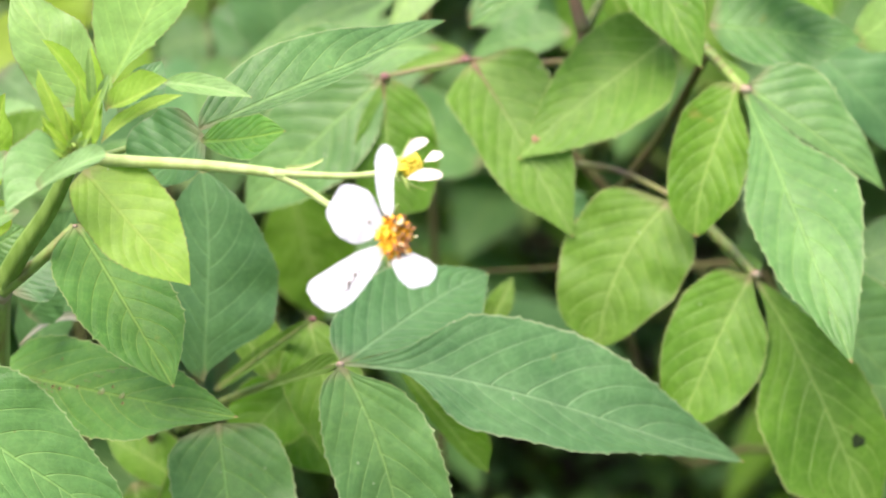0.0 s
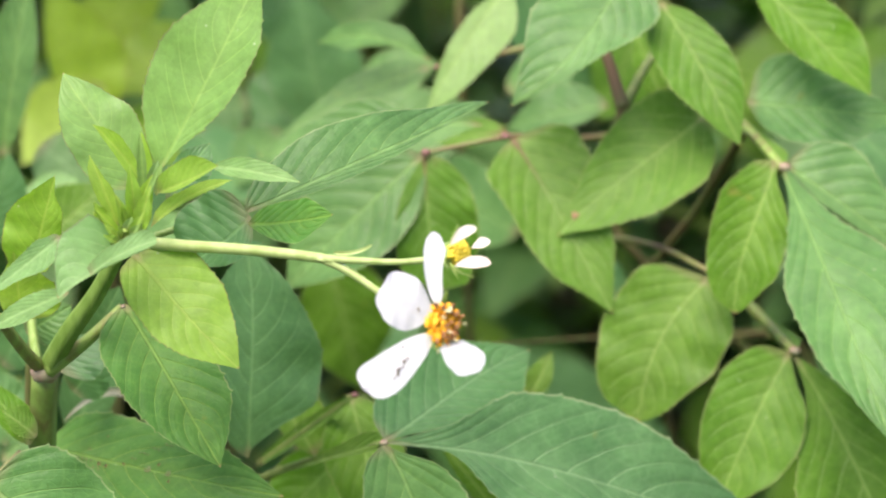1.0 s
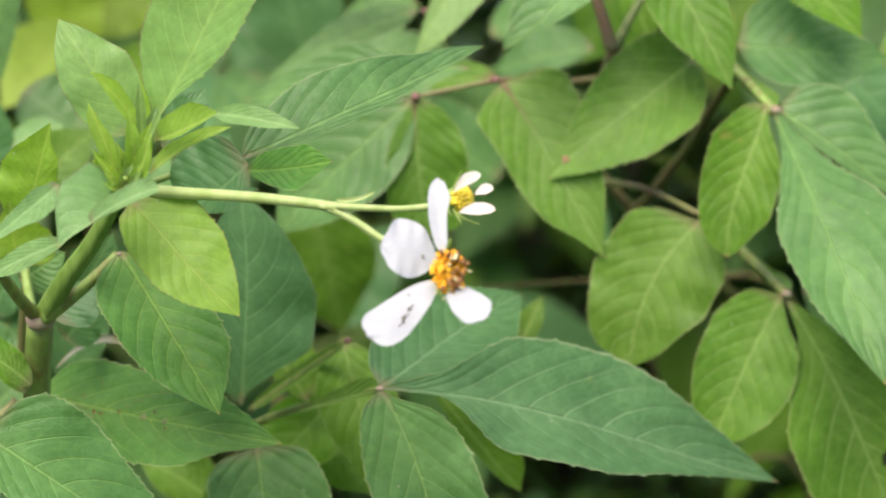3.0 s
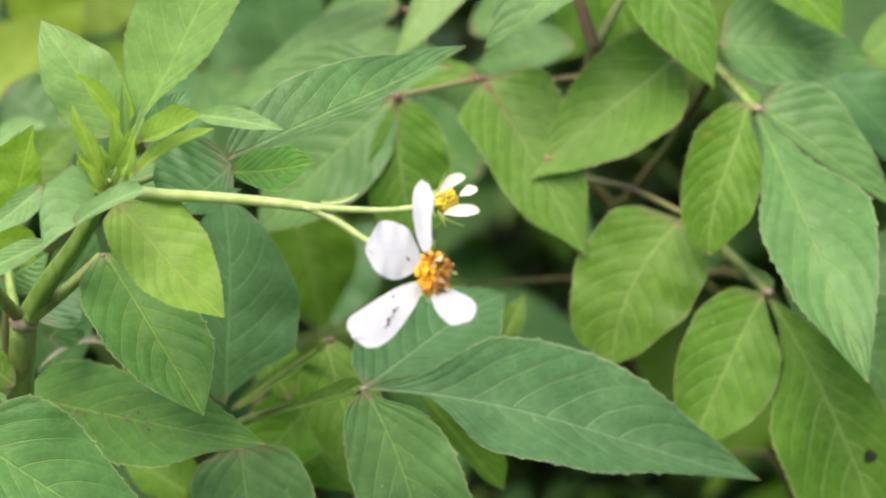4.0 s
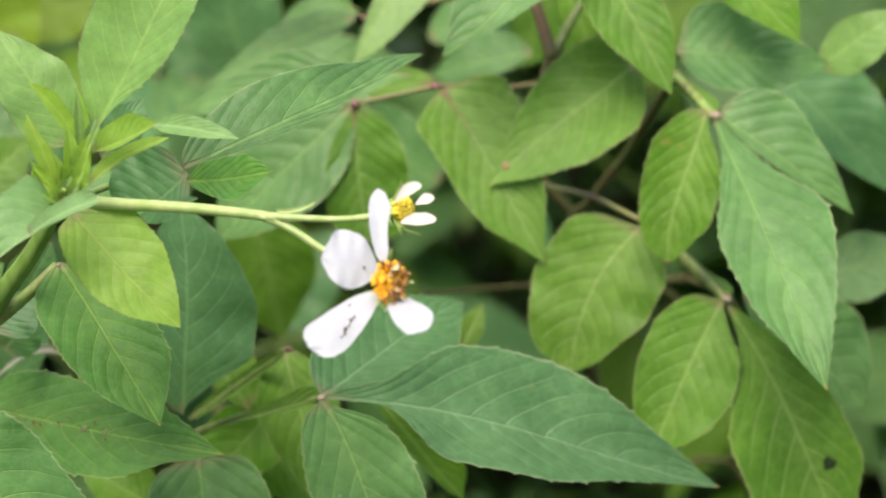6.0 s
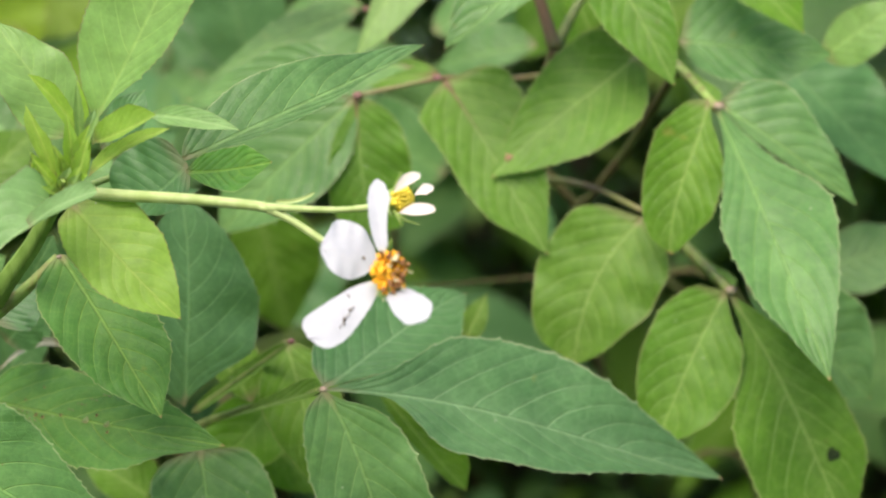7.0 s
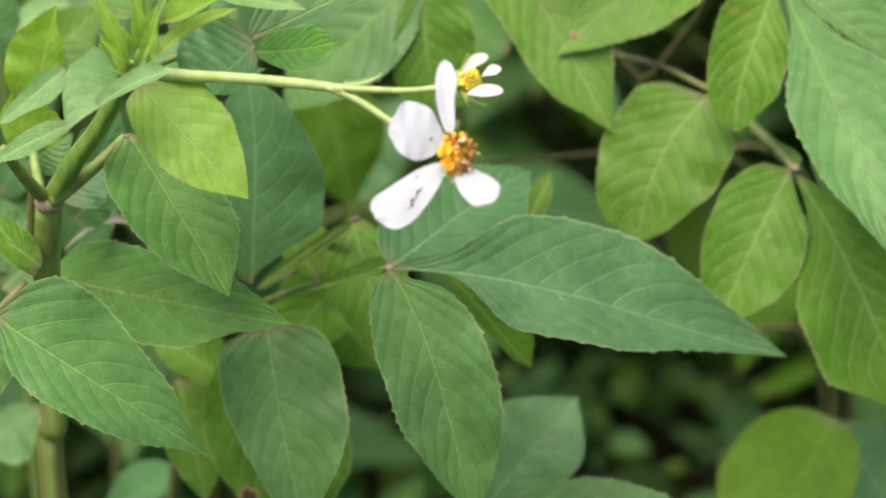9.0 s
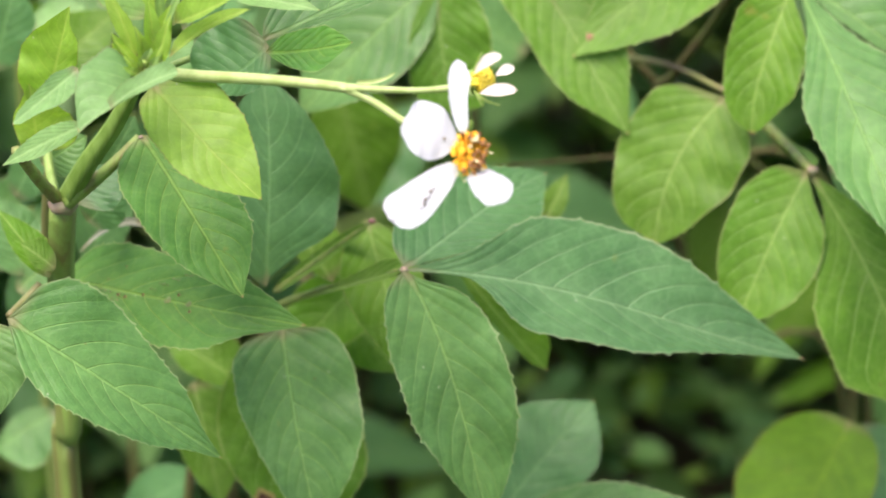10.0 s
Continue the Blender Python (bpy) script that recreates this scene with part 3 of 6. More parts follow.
blade(flowering, (-0.0645, 0.0307, 0.6222), (-0.0655, 0.0302, 0.6276), (0.0011, 0.0011), (0.34, -0.94, -0.02), peak=(0.53, 0.47), full=0.75, arch=0.0003, look_of="young", name="leaf", fold=0.5, rows=40, tooth=0.0002)
knob(flowering, (-0.0623, 0.0261, 0.6279), 0.0008, BRACT, "leaf_bud")
knob(flowering, (-0.069, 0.0686, 0.5941), 0.0006, NODE_PINK)
blade(flowering, (-0.064, 0.0407, 0.6201), (-0.0628, 0.0413, 0.6284), (0.0016, 0.0018), (-0.01, -1, 0.07), peak=(0.55, 0.53), full=0.75, arch=0.0004, look_of="fresh", name="leaf", fold=0.3, rows=48, tooth=0.0003)
blade(flowering, (-0.0674, 0.0438, 0.6207), (-0.0699, 0.0407, 0.6268), (0.001, 0.0014), (0.74, -0.67, -0.04), peak=(0.49, 0.52), full=0.75, arch=0.0004, look_of="fresh", name="leaf", fold=0.3, rows=40, tooth=0.0003)
blade(flowering, (-0.0482, 0.0533, 0.6315), (-0.0288, 0.0429, 0.632), 0, (-0.36, -0.64, 0.68), halves=((0.0003, 0.0012, 0.0022, 0.0026, 0.0022, 0.0013, 0.0004), (0.0002, 0.0009, 0.0018, 0.0019, 0.0017, 0.0008, 0.0002)), fold=0.20, bend=0.0001, skew=0.0000, arch=0.0020, look_of="pale", name="leaf")
blade(flowering, (-0.0578, 0.044, 0.6291), (-0.0446, 0.0367, 0.6377), 0, (-0.62, -0.71, 0.34), halves=((0.0007, 0.0026, 0.0035, 0.0041, 0.0041, 0.0027, 0.0009), (0.0001, 0.0005, 0.0011, 0.0012, 0.0008, 0.0004, 0.0001)), fold=0.30, bend=0.0005, skew=0.0000, arch=0.0010, look_of="fresh", name="leaf", rows=60)
blade(flowering, (-0.0593, 0.0441, 0.6217), (-0.0425, 0.0428, 0.6325), 0, (-0.39, -0.77, 0.51), halves=((0.0005, 0.0016, 0.0020, 0.0017, 0.0016, 0.0010, 0.0003), (0.0001, 0.0004, 0.0007, 0.0008, 0.0009, 0.0007, 0.0002)), fold=0.30, bend=-0.0012, skew=0.0000, arch=0.0009, look_of="fresh", name="leaf", rows=60)
blade(flowering, (-0.0598, 0.0353, 0.627), (-0.0613, 0.0352, 0.6333), (0.0015, 0.0016), (0.32, -0.94, 0.06), peak=(0.56, 0.46), full=0.75, arch=0.0003, look_of="fresh", name="leaf", fold=0.4, rows=40, tooth=0.0002)
blade(flowering, (-0.0626, 0.0293, 0.6255), (-0.0608, 0.0286, 0.6301), (0.0011, 0.0013), (-0.32, -0.95, -0.03), peak=(0.51, 0.55), full=0.75, arch=0.0003, look_of="young", name="leaf", fold=0.4, rows=40, tooth=0.0002)
blade(flowering, (-0.0591, 0.045, 0.6306), (-0.0572, 0.0444, 0.6362), (0.001, 0.0009), (-0.25, -0.97, 0), peak=(0.50, 0.62), full=0.75, arch=0.0003, look_of="pale", name="leaf", fold=0.5, rows=40, tooth=0)
blade(flowering, (-0.0665, 0.036, 0.622), (-0.0695, 0.0358, 0.6283), (0.0013, 0.0016), (0.44, -0.88, 0.18), peak=(0.53, 0.52), full=0.75, arch=0.0004, look_of="fresh", name="leaf", fold=0.3, rows=40, tooth=0.0003)
blade(flowering, (-0.0634, 0.0259, 0.6235), (-0.0643, 0.025, 0.6277), (0.0012, 0.001), (0.41, -0.91, -0.12), peak=(0.57, 0.48), full=0.75, arch=0.0002, look_of="pale", name="leaf", fold=0.5, rows=40, tooth=0)
blade(flowering, (-0.0571, 0.0346, 0.6223), (-0.0743, 0.0159, 0.6178), 0, (0.31, -0.48, 0.82), halves=((0.0000, 0.0001, 0.0003, 0.0004, 0.0005, 0.0003, 0.0001), (0.0015, 0.0027, 0.0022, 0.0099, 0.0094, 0.0060, 0.0020)), fold=0.30, bend=-0.0009, skew=0.0014, arch=0.0040, look_of="pale", name="leaf")
blade(flowering, (-0.0691, 0.0195, 0.6207), (-0.0546, 0.018, 0.6293), 0, (-0.40, -0.62, 0.66), halves=((0.0010, 0.0017, 0.0020, 0.0021, 0.0024, 0.0025, 0.0018), (0.0006, 0.0010, 0.0012, 0.0013, 0.0016, 0.0018, 0.0013)), bend=-0.0006, arch=0.0008, rounded=True, look_of="pale", name="leaf", fold=0.5, rows=80)
blade(flowering, (-0.0774, 0.0431, 0.6201), (-0.0887, 0.0263, 0.6152), 0, (0.30, -0.45, 0.84), halves=((0.0005, 0.0017, 0.0036, 0.0037, 0.0024, 0.0017, 0.0012), (0.0012, 0.0017, 0.0024, 0.0020, 0.0017, 0.0012, 0.0003)), fold=0.30, bend=-0.0005, skew=0.0000, arch=0.0011, look_of="pale", name="leaf")
blade(flowering, (-0.0885, 0.0701, 0.6007), (-0.0819, 0.0681, 0.624), 0, (-0.06, -1.00, -0.07), halves=((0.0038, 0.0053, 0.0072, 0.0079, 0.0063, 0.0034, 0.0010), (0.0011, 0.0034, 0.0039, 0.0042, 0.0036, 0.0009, 0.0003)), fold=0.20, bend=-0.0001, skew=0.0000, arch=0.0013, look_of="fresh", name="leaf", wave=0.2)
blade(flowering, (-0.0915, 0.0729, 0.589), (-0.0916, 0.0676, 0.6069), (0.0045, 0.0085), (0.24, -0.93, -0.28), peak=(0.54, 0.34), full=0.75, arch=0.0009, look_of="fresh", name="leaf", fold=0.2, wave=0.2)
blade(flowering, (-0.0781, 0.0541, 0.6034), (-0.094, 0.041, 0.5999), (0.0025, 0.0027), (0.29, -0.56, 0.77), peak=(0.59, 0.41), full=0.75, arch=0.0010, look_of="pale", name="leaf", fold=0.2)
blade(flowering, (-0.0624, 0.0402, 0.6177), (-0.0406, 0.0265, 0.5985), 0, (0.13, -0.73, 0.67), halves=((0.0034, 0.0074, 0.0094, 0.0096, 0.0073, 0.0040, 0.0012), (0.0046, 0.0066, 0.0081, 0.0081, 0.0065, 0.0034, 0.0009)), fold=0.15, bend=0.0010, skew=0.0003, arch=0.0016, look_of="fresh", name="leaf")
blade(flowering, (-0.0693, 0.0726, 0.5931), (-0.0467, 0.0443, 0.568), 0, (0.04, -0.65, 0.76), halves=((0.0015, 0.0044, 0.0077, 0.0101, 0.0096, 0.0055, 0.0015), (0.0042, 0.0088, 0.0109, 0.0106, 0.0083, 0.0045, 0.0013)), fold=0.22, bend=0.0002, skew=0.0001, arch=0.0022, look_of="vivid", name="leaf")
scarred = blade(flowering, (-0.0944, 0.1015, 0.5454), (-0.0345, 0.056, 0.5555), 0, (-0.44, -0.40, 0.80), halves=((0.0022, 0.0086, 0.0114, 0.0104, 0.0091, 0.0050, 0.0014), (0.0010, 0.0034, 0.0074, 0.0118, 0.0105, 0.0047, 0.0015)), fold=0.12, bend=0.0022, skew=0.0003, arch=0.0037, look_of="vivid", name="leaf")
blemish(scarred, 0.42, 0.1, 0.0004)
blemish(scarred, 0.3, -0.35, 0.0003)
blemish(scarred, 0.55, -0.1, 0.0004)
blemish(scarred, 0.33, 0.3, 0.0005)
blemish(scarred, 0.62, 0.25, 0.0004)
blemish(scarred, 0.25, -0.1, 0.0003)
blemish(scarred, 0.36, 0.18, 0.0005)
for k in range(16):
    blemish(scarred, 0.44 + 0.009 * k, -0.05 - 0.042 * k, 0.00022, YELLOWED, YELLOWED)
for k in range(6):
    blemish(scarred, 0.22 + 0.024 * k, 0.30 - 0.12 * math.sin(k), 0.0003, BLEMISH_RIM if k % 3 else BLEMISH, YELLOWED)
blemish(scarred, 0.52, 0.14, 0.0009, YELLOWED, YELLOWED)
blemish(scarred, 0.60, 0.12, 0.0008, YELLOWED, YELLOWED)
blade(flowering, (-0.0956, 0.0413, 0.5652), (-0.0526, 0.0428, 0.5306), 0, (0.46, -0.71, 0.54), halves=((0.0095, 0.0140, 0.0147, 0.0116, 0.0078, 0.0030, 0.0008), (0.0027, 0.0079, 0.0105, 0.0096, 0.0069, 0.0027, 0.0009)), fold=0.25, bend=0.0008, skew=-0.0001, arch=0.0028, look_of="mature", name="leaf")
stalk("petiole", flowering, [(-0.095, 0.0816, 0.5531), (-0.0984, 0.0773, 0.551), (-0.1005, 0.0706, 0.5511)], [0.00093, 0.00074], STEM_RED)
blade(flowering, (-0.1031, 0.054, 0.5581), (-0.1004, 0.0463, 0.5389), (0.0091, 0.0069), (0.2, -0.9, 0.39), peak=(0.39, 0.27), full=0.70, arch=0.0010, look_of="mature", name="leaf")
blade(flowering, (-0.0924, 0.0794, 0.5561), (-0.1037, 0.085, 0.5701), (0.0031, 0.0046), (0.29, -0.78, 0.55), peak=(0.45, 0.32), full=0.75, arch=0.0009, look_of="mid", name="leaf")
blade(flowering, (-0.0865, 0.0884, 0.57), (-0.0767, 0.0946, 0.5769), (0.0037, 0.0071), (0.01, -0.75, 0.66), peak=(0.48, 0.43), full=0.75, arch=0.0007, look_of="blue", name="leaf")
blade(flowering, (-0.0906, 0.0772, 0.5592), (-0.0977, 0.0765, 0.5657), (0.0026, 0.0038), (0.51, -0.72, 0.47), peak=(0.47, 0.62), full=0.75, arch=0.0005, look_of="mid", name="leaf", rows=50)
blade(flowering, (-0.0621, 0.031, 0.627), (-0.063, 0.0289, 0.6323), (0.001, 0.001), (0.48, -0.84, -0.25), peak=(0.45, 0.45), full=0.75, arch=0.0003, look_of="fresh", name="leaf", fold=0.35, wave=0.25, rows=40, tooth=0.0003)
blade(flowering, (-0.0609, 0.0327, 0.6271), (-0.059, 0.0306, 0.6324), (0.001, 0.001), (-0.43, -0.88, -0.2), peak=(0.45, 0.45), full=0.75, arch=0.0003, look_of="fresh", name="leaf", fold=0.35, wave=0.25, rows=40, tooth=0.0003)
blade(flowering, (-0.061, 0.0255, 0.6264), (-0.0587, 0.023, 0.6306), (0.001, 0.001), (-0.73, -0.69, -0.01), peak=(0.45, 0.45), full=0.75, arch=0.0003, look_of="young", name="leaf", fold=0.35, wave=0.25, rows=40, tooth=0.0003)
blade(flowering, (-0.0626, 0.025, 0.6252), (-0.0659, 0.0222, 0.6286), (0.001, 0.001), (0.79, -0.49, 0.37), peak=(0.45, 0.45), full=0.75, arch=0.0003, look_of="fresh", name="leaf", fold=0.35, wave=0.25, rows=40, tooth=0.0003)
blade(flowering, (-0.0611, 0.0232, 0.6258), (-0.0599, 0.0207, 0.6299), (0.0008, 0.0008), (-0.53, -0.78, -0.33), peak=(0.45, 0.45), full=0.75, arch=0.0002, look_of="pale", name="leaf", fold=0.35, wave=0.25, rows=40, tooth=0.0003)
blade(flowering, (-0.0601, 0.0284, 0.6259), (-0.0572, 0.0257, 0.6296), (0.0011, 0.0011), (-0.8, -0.56, 0.21), peak=(0.45, 0.45), full=0.75, arch=0.0003, look_of="fresh", name="leaf", fold=0.35, wave=0.25, rows=40, tooth=0.0003)
blade(flowering, (-0.0645, 0.0291, 0.6248), (-0.0649, 0.0269, 0.63), (0.0009, 0.0009), (0.37, -0.87, -0.32), peak=(0.45, 0.45), full=0.75, arch=0.0003, look_of="fresh", name="leaf", fold=0.35, wave=0.25, rows=40, tooth=0.0003)
blade(flowering, (-0.0598, 0.0356, 0.6279), (-0.0577, 0.0334, 0.633), (0.001, 0.001), (-0.51, -0.85, -0.16), peak=(0.45, 0.45), full=0.75, arch=0.0003, look_of="fresh", name="leaf", fold=0.35, wave=0.25, rows=40, tooth=0.0003)
blade(flowering, (-0.0627, 0.0264, 0.6262), (-0.063, 0.0238, 0.63), (0.0007, 0.0007), (0.56, -0.7, -0.44), peak=(0.45, 0.45), full=0.75, arch=0.0002, look_of="young", name="leaf", fold=0.35, wave=0.25, rows=40, tooth=0.0003)
blade(flowering, (-0.0669, 0.0339, 0.6262), (-0.0689, 0.0319, 0.6319), (0.0012, 0.0012), (0.59, -0.8, -0.07), peak=(0.45, 0.45), full=0.75, arch=0.0003, look_of="fresh", name="leaf", fold=0.35, wave=0.25, rows=40, tooth=0.0003)
blade(flowering, (-0.0602, 0.0300, 0.6237), (-0.0568, 0.0280, 0.6370), 0, (-0.30, -0.92, 0.20), halves=((0.0004, 0.0010, 0.0016, 0.0017, 0.0013, 0.0006, 0.0002), (0.0004, 0.0010, 0.0016, 0.0017, 0.0013, 0.0006, 0.0002)), look_of="fresh", name="leaf", fold=0.45, arch=0.0008, rows=50, tooth=0.0003, wave=0.2)
blade(flowering, (-0.0612, 0.0360, 0.6249), (-0.0618, 0.0340, 0.6391), 0, (0.25, -0.95, 0.15), halves=((0.0004, 0.0010, 0.0016, 0.0017, 0.0013, 0.0006, 0.0002), (0.0004, 0.0010, 0.0016, 0.0017, 0.0013, 0.0006, 0.0002)), look_of="fresh", name="leaf", fold=0.45, arch=0.0008, rows=50, tooth=0.0003, wave=0.2)
blade(flowering, (-0.0587, 0.0340, 0.6293), (-0.0545, 0.0320, 0.6409), 0, (-0.70, -0.70, 0.10), halves=((0.0002, 0.0004, 0.0006, 0.0007, 0.0005, 0.0003, 0.0001), (0.0002, 0.0004, 0.0006, 0.0007, 0.0005, 0.0003, 0.0001)), look_of="young", name="leaf", fold=0.45, arch=0.0008, rows=50, tooth=0.0003, wave=0.2)
blade(flowering, (-0.0627, 0.0280, 0.6245), (-0.0680, 0.0260, 0.6330), 0, (0.60, -0.75, 0.30), halves=((0.0003, 0.0006, 0.0010, 0.0010, 0.0008, 0.0004, 0.0001), (0.0003, 0.0006, 0.0010, 0.0010, 0.0008, 0.0004, 0.0001)), look_of="fresh", name="leaf", fold=0.45, arch=0.0008, rows=50, tooth=0.0003, wave=0.2)
blade(flowering, (-0.0599, 0.0400, 0.6288), (-0.0599, 0.0380, 0.6448), 0, (0.10, -0.99, 0.05), halves=((0.0003, 0.0006, 0.0010, 0.0010, 0.0008, 0.0004, 0.0001), (0.0003, 0.0006, 0.0010, 0.0010, 0.0008, 0.0004, 0.0001)), look_of="young", name="leaf", fold=0.45, arch=0.0008, rows=50, tooth=0.0003, wave=0.2)
blade(flowering, (-0.0623, 0.0310, 0.6251), (-0.0641, 0.0290, 0.6346), 0, (0.50, -0.85, 0.15), halves=((0.0003, 0.0008, 0.0013, 0.0014, 0.0010, 0.0005, 0.0002), (0.0003, 0.0008, 0.0013, 0.0014, 0.0010, 0.0005, 0.0002)), look_of="fresh", name="leaf", fold=0.45, arch=0.0008, rows=50, tooth=0.0003, wave=0.2)
blade(flowering, (-0.0612, 0.0270, 0.6249), (-0.0580, 0.0250, 0.6323), 0, (-0.45, -0.85, 0.25), halves=((0.0003, 0.0007, 0.0011, 0.0011, 0.0008, 0.0004, 0.0001), (0.0003, 0.0007, 0.0011, 0.0011, 0.0008, 0.0004, 0.0001)), look_of="fresh", name="leaf", fold=0.45, arch=0.0008, rows=50, tooth=0.0003, wave=0.2)
blade(flowering, (-0.0636, 0.0260, 0.6253), (-0.0659, 0.0240, 0.6303), 0, (0.50, -0.80, 0.35), halves=((0.0003, 0.0006, 0.0010, 0.0010, 0.0008, 0.0004, 0.0001), (0.0003, 0.0006, 0.0010, 0.0010, 0.0008, 0.0004, 0.0001)), look_of="fresh", name="leaf", fold=0.45, arch=0.0008, rows=50, tooth=0.0003, wave=0.2)
shoot_leaf = stalk("compound_leaf", flowering, [(-0.0679, 0.0627, 0.6099), (-0.0561, 0.0850, 0.6065), (-0.0426, 0.0706, 0.6142)], [0.00084, 0.00072, 0.00060], STEM_GREEN)
blade(shoot_leaf, (-0.0426, 0.0706, 0.6146), (0.0092, 0.1136, 0.6255), 0, (0.29, -0.55, 0.79), halves=((0.0038, 0.0077, 0.0104, 0.0090, 0.0054, 0.0032, 0.0011), (0.0005, 0.0018, 0.0030, 0.0026, 0.0009, 0.0004, 0.0001)), fold=0.12, bend=0.0026, skew=0.0006, arch=0.0060, look_of="mature", name="leaflet", tooth=0.0003)
blade(shoot_leaf, (-0.0415, 0.0633, 0.6153), (-0.0229, 0.052, 0.6217), 0, (-0.55, -0.53, 0.65), halves=((0.0007, 0.0023, 0.0041, 0.0047, 0.0046, 0.0027, 0.0008), (0.0004, 0.0014, 0.0029, 0.0046, 0.0059, 0.0034, 0.0010)), fold=0.20, bend=0.0013, skew=0.0000, arch=0.0012, look_of="vivid", name="leaflet")
blade(shoot_leaf, (-0.0412, 0.0695, 0.6144), (-0.055, 0.0699, 0.6035), 0, (-0.43, -0.74, 0.52), halves=((0.0023, 0.0049, 0.0065, 0.0056, 0.0035, 0.0016, 0.0005), (0.0063, 0.0091, 0.0110, 0.0119, 0.0116, 0.0091, 0.0071)), fold=0.12, bend=-0.0013, skew=0.0000, arch=0.0009, look_of="blue", name="leaflet")
blade(flowering, (-0.0603, 0.0825, 0.6128), (-0.0512, 0.0873, 0.6247), (0.0038, 0.005), (-0.14, -0.88, 0.46), peak=(0.59, 0.62), full=0.75, arch=0.0008, look_of="blue", name="leaf")
blade(flowering, (-0.0597, 0.0816, 0.5947), (-0.0403, 0.0905, 0.6004), (0.0048, 0.0011), (0.1, -0.69, 0.72), peak=(0.53, 0.54), full=0.75, arch=0.0011, look_of="blue", name="leaf")
stalk("flower_stalk", flowering, [(-0.0617, 0.043, 0.6189), (-0.0515, 0.038, 0.6202), (-0.0374, 0.0307, 0.6222), (-0.0236, 0.0242, 0.6232), (-0.0205, 0.0229, 0.6227)], [0.0014, 0.0012, 0.0011, 0.0010, 0.0004], STEM_PALE, "pale green smooth flower stalk")
stalk("flower_stalk", flowering, [(-0.0237, 0.0242, 0.6233), (-0.0165, 0.0216, 0.6238), (-0.0080, 0.0190, 0.6246), (0.0008, 0.0165, 0.6266)], [0.0008, 0.0007, 0.0006, 0.0007], STEM_PALE, "pale green smooth flower stalk")
knob(flowering, (-0.0236, 0.0241, 0.6232), 0.0013, STEM_PALE)
stalk("flower_stalk", flowering, [(-0.0235, 0.0241, 0.6231), (-0.0187, 0.0224, 0.6214), (-0.0115, 0.0184, 0.618), (-0.0024, 0.0078, 0.6168)], [0.0009, 0.0008, 0.0007, 0.0008], STEM_PALE, "pale green smooth flower stalk")
blade(flowering, (-0.0213, 0.0232, 0.6247), (-0.0137, 0.0225, 0.6268), 0, (-0.20, -0.90, 0.40), halves=((0.0003, 0.0006, 0.0006, 0.0005, 0.0004, 0.0003, 0.0002), (0.0002, 0.0003, 0.0003, 0.0003, 0.0003, 0.0003, 0.0002)), fold=0.50, bend=0.0008, material=STEM_PALE, name="bract", rows=40, tooth=0)
flower = thing_part("flower_head", flowering, (0.0002, 0.0035, 0.6183))
bitten_petal = blade(flower, (-0.0014, 0.0016, 0.6212), (-0.0123, -0.0012, 0.6252), 0, (0.40, -0.69, 0.60), halves=((0.0009, 0.0024, 0.0041, 0.0051, 0.0049, 0.0036, 0.0019), (0.0011, 0.0030, 0.0050, 0.0062, 0.0064, 0.0053, 0.0030)), fold=-0.10, bend=0.0003, skew=0.0000, rounded=True, arch=0.0008, material=PETAL, name="petal", tooth=0.0003, teeth=8, wave=0.06, rows=40, cols=8, notch=0.09)
blade(flower, (-0.0007, 0.0006, 0.6231), (-0.0016, 0.0101, 0.6345), 0, (0.01, -0.77, 0.64), halves=((0.0007, 0.0012, 0.0016, 0.0018, 0.0018, 0.0015, 0.0009), (0.0006, 0.0012, 0.0014, 0.0017, 0.0023, 0.0017, 0.0011)), fold=0.30, bend=-0.0004, skew=0.0000, rounded=True, arch=0.0008, material=PETAL, name="petal", tooth=0.0003, teeth=8, wave=0.06, rows=40, cols=8, notch=0.05)
torn_petal = blade(flower, (-0.0018, -0.0014, 0.6182), (-0.0148, -0.0091, 0.6107), 0, (-0.00, -0.70, 0.72), halves=((0.0010, 0.0020, 0.0031, 0.0040, 0.0046, 0.0044, 0.0032), (0.0010, 0.0018, 0.0026, 0.0031, 0.0033, 0.0034, 0.0024)), fold=-0.10, bend=-0.0003, skew=0.0000, rounded=True, arch=0.0008, material=PETAL, name="petal", tooth=0.0003, teeth=8, wave=0.06, rows=40, cols=8, notch=0.05)
blade(flower, (0.0009, -0.0049, 0.6183), (0.0067, -0.0174, 0.6176), 0, (-0.27, -0.18, 0.95), halves=((0.0020, 0.0028, 0.0030, 0.0034, 0.0038, 0.0027, 0.0014), (0.0011, 0.0019, 0.0023, 0.0028, 0.0030, 0.0030, 0.0022)), fold=-0.10, bend=0.0003, skew=0.0000, rounded=True, arch=0.0008, material=PETAL, name="petal", tooth=0.0003, teeth=8, wave=0.06, rows=40, cols=8, notch=0.05)
for along, across, size in ((0.40, -0.20, 0.00022), (0.45, -0.24, 0.00034), (0.47, -0.22, 0.00026), (0.52, -0.30, 0.00022), (0.56, -0.33, 0.00030), (0.59, -0.35, 0.00026), (0.62, -0.38, 0.00030), (0.66, -0.50, 0.00018), (0.36, 0.50, 0.0002)):
    blemish(torn_petal, along, across, size, BLEMISH, DROPPING)
blemish(bitten_petal, 0.30, -0.1, 0.0003, SPOT, DROPPING)
flower_disc(flower, (0.0002, -0.0027, 0.621), (0.099, -0.909, 0.404), 0.0034)
bud = thing_part("flower_head", flowering, (0.0012, 0.0160, 0.6274))
bud_disc(bud, (0.0020, 0.0160, 0.6276), (0.639, -0.643, 0.422), 0.0024)
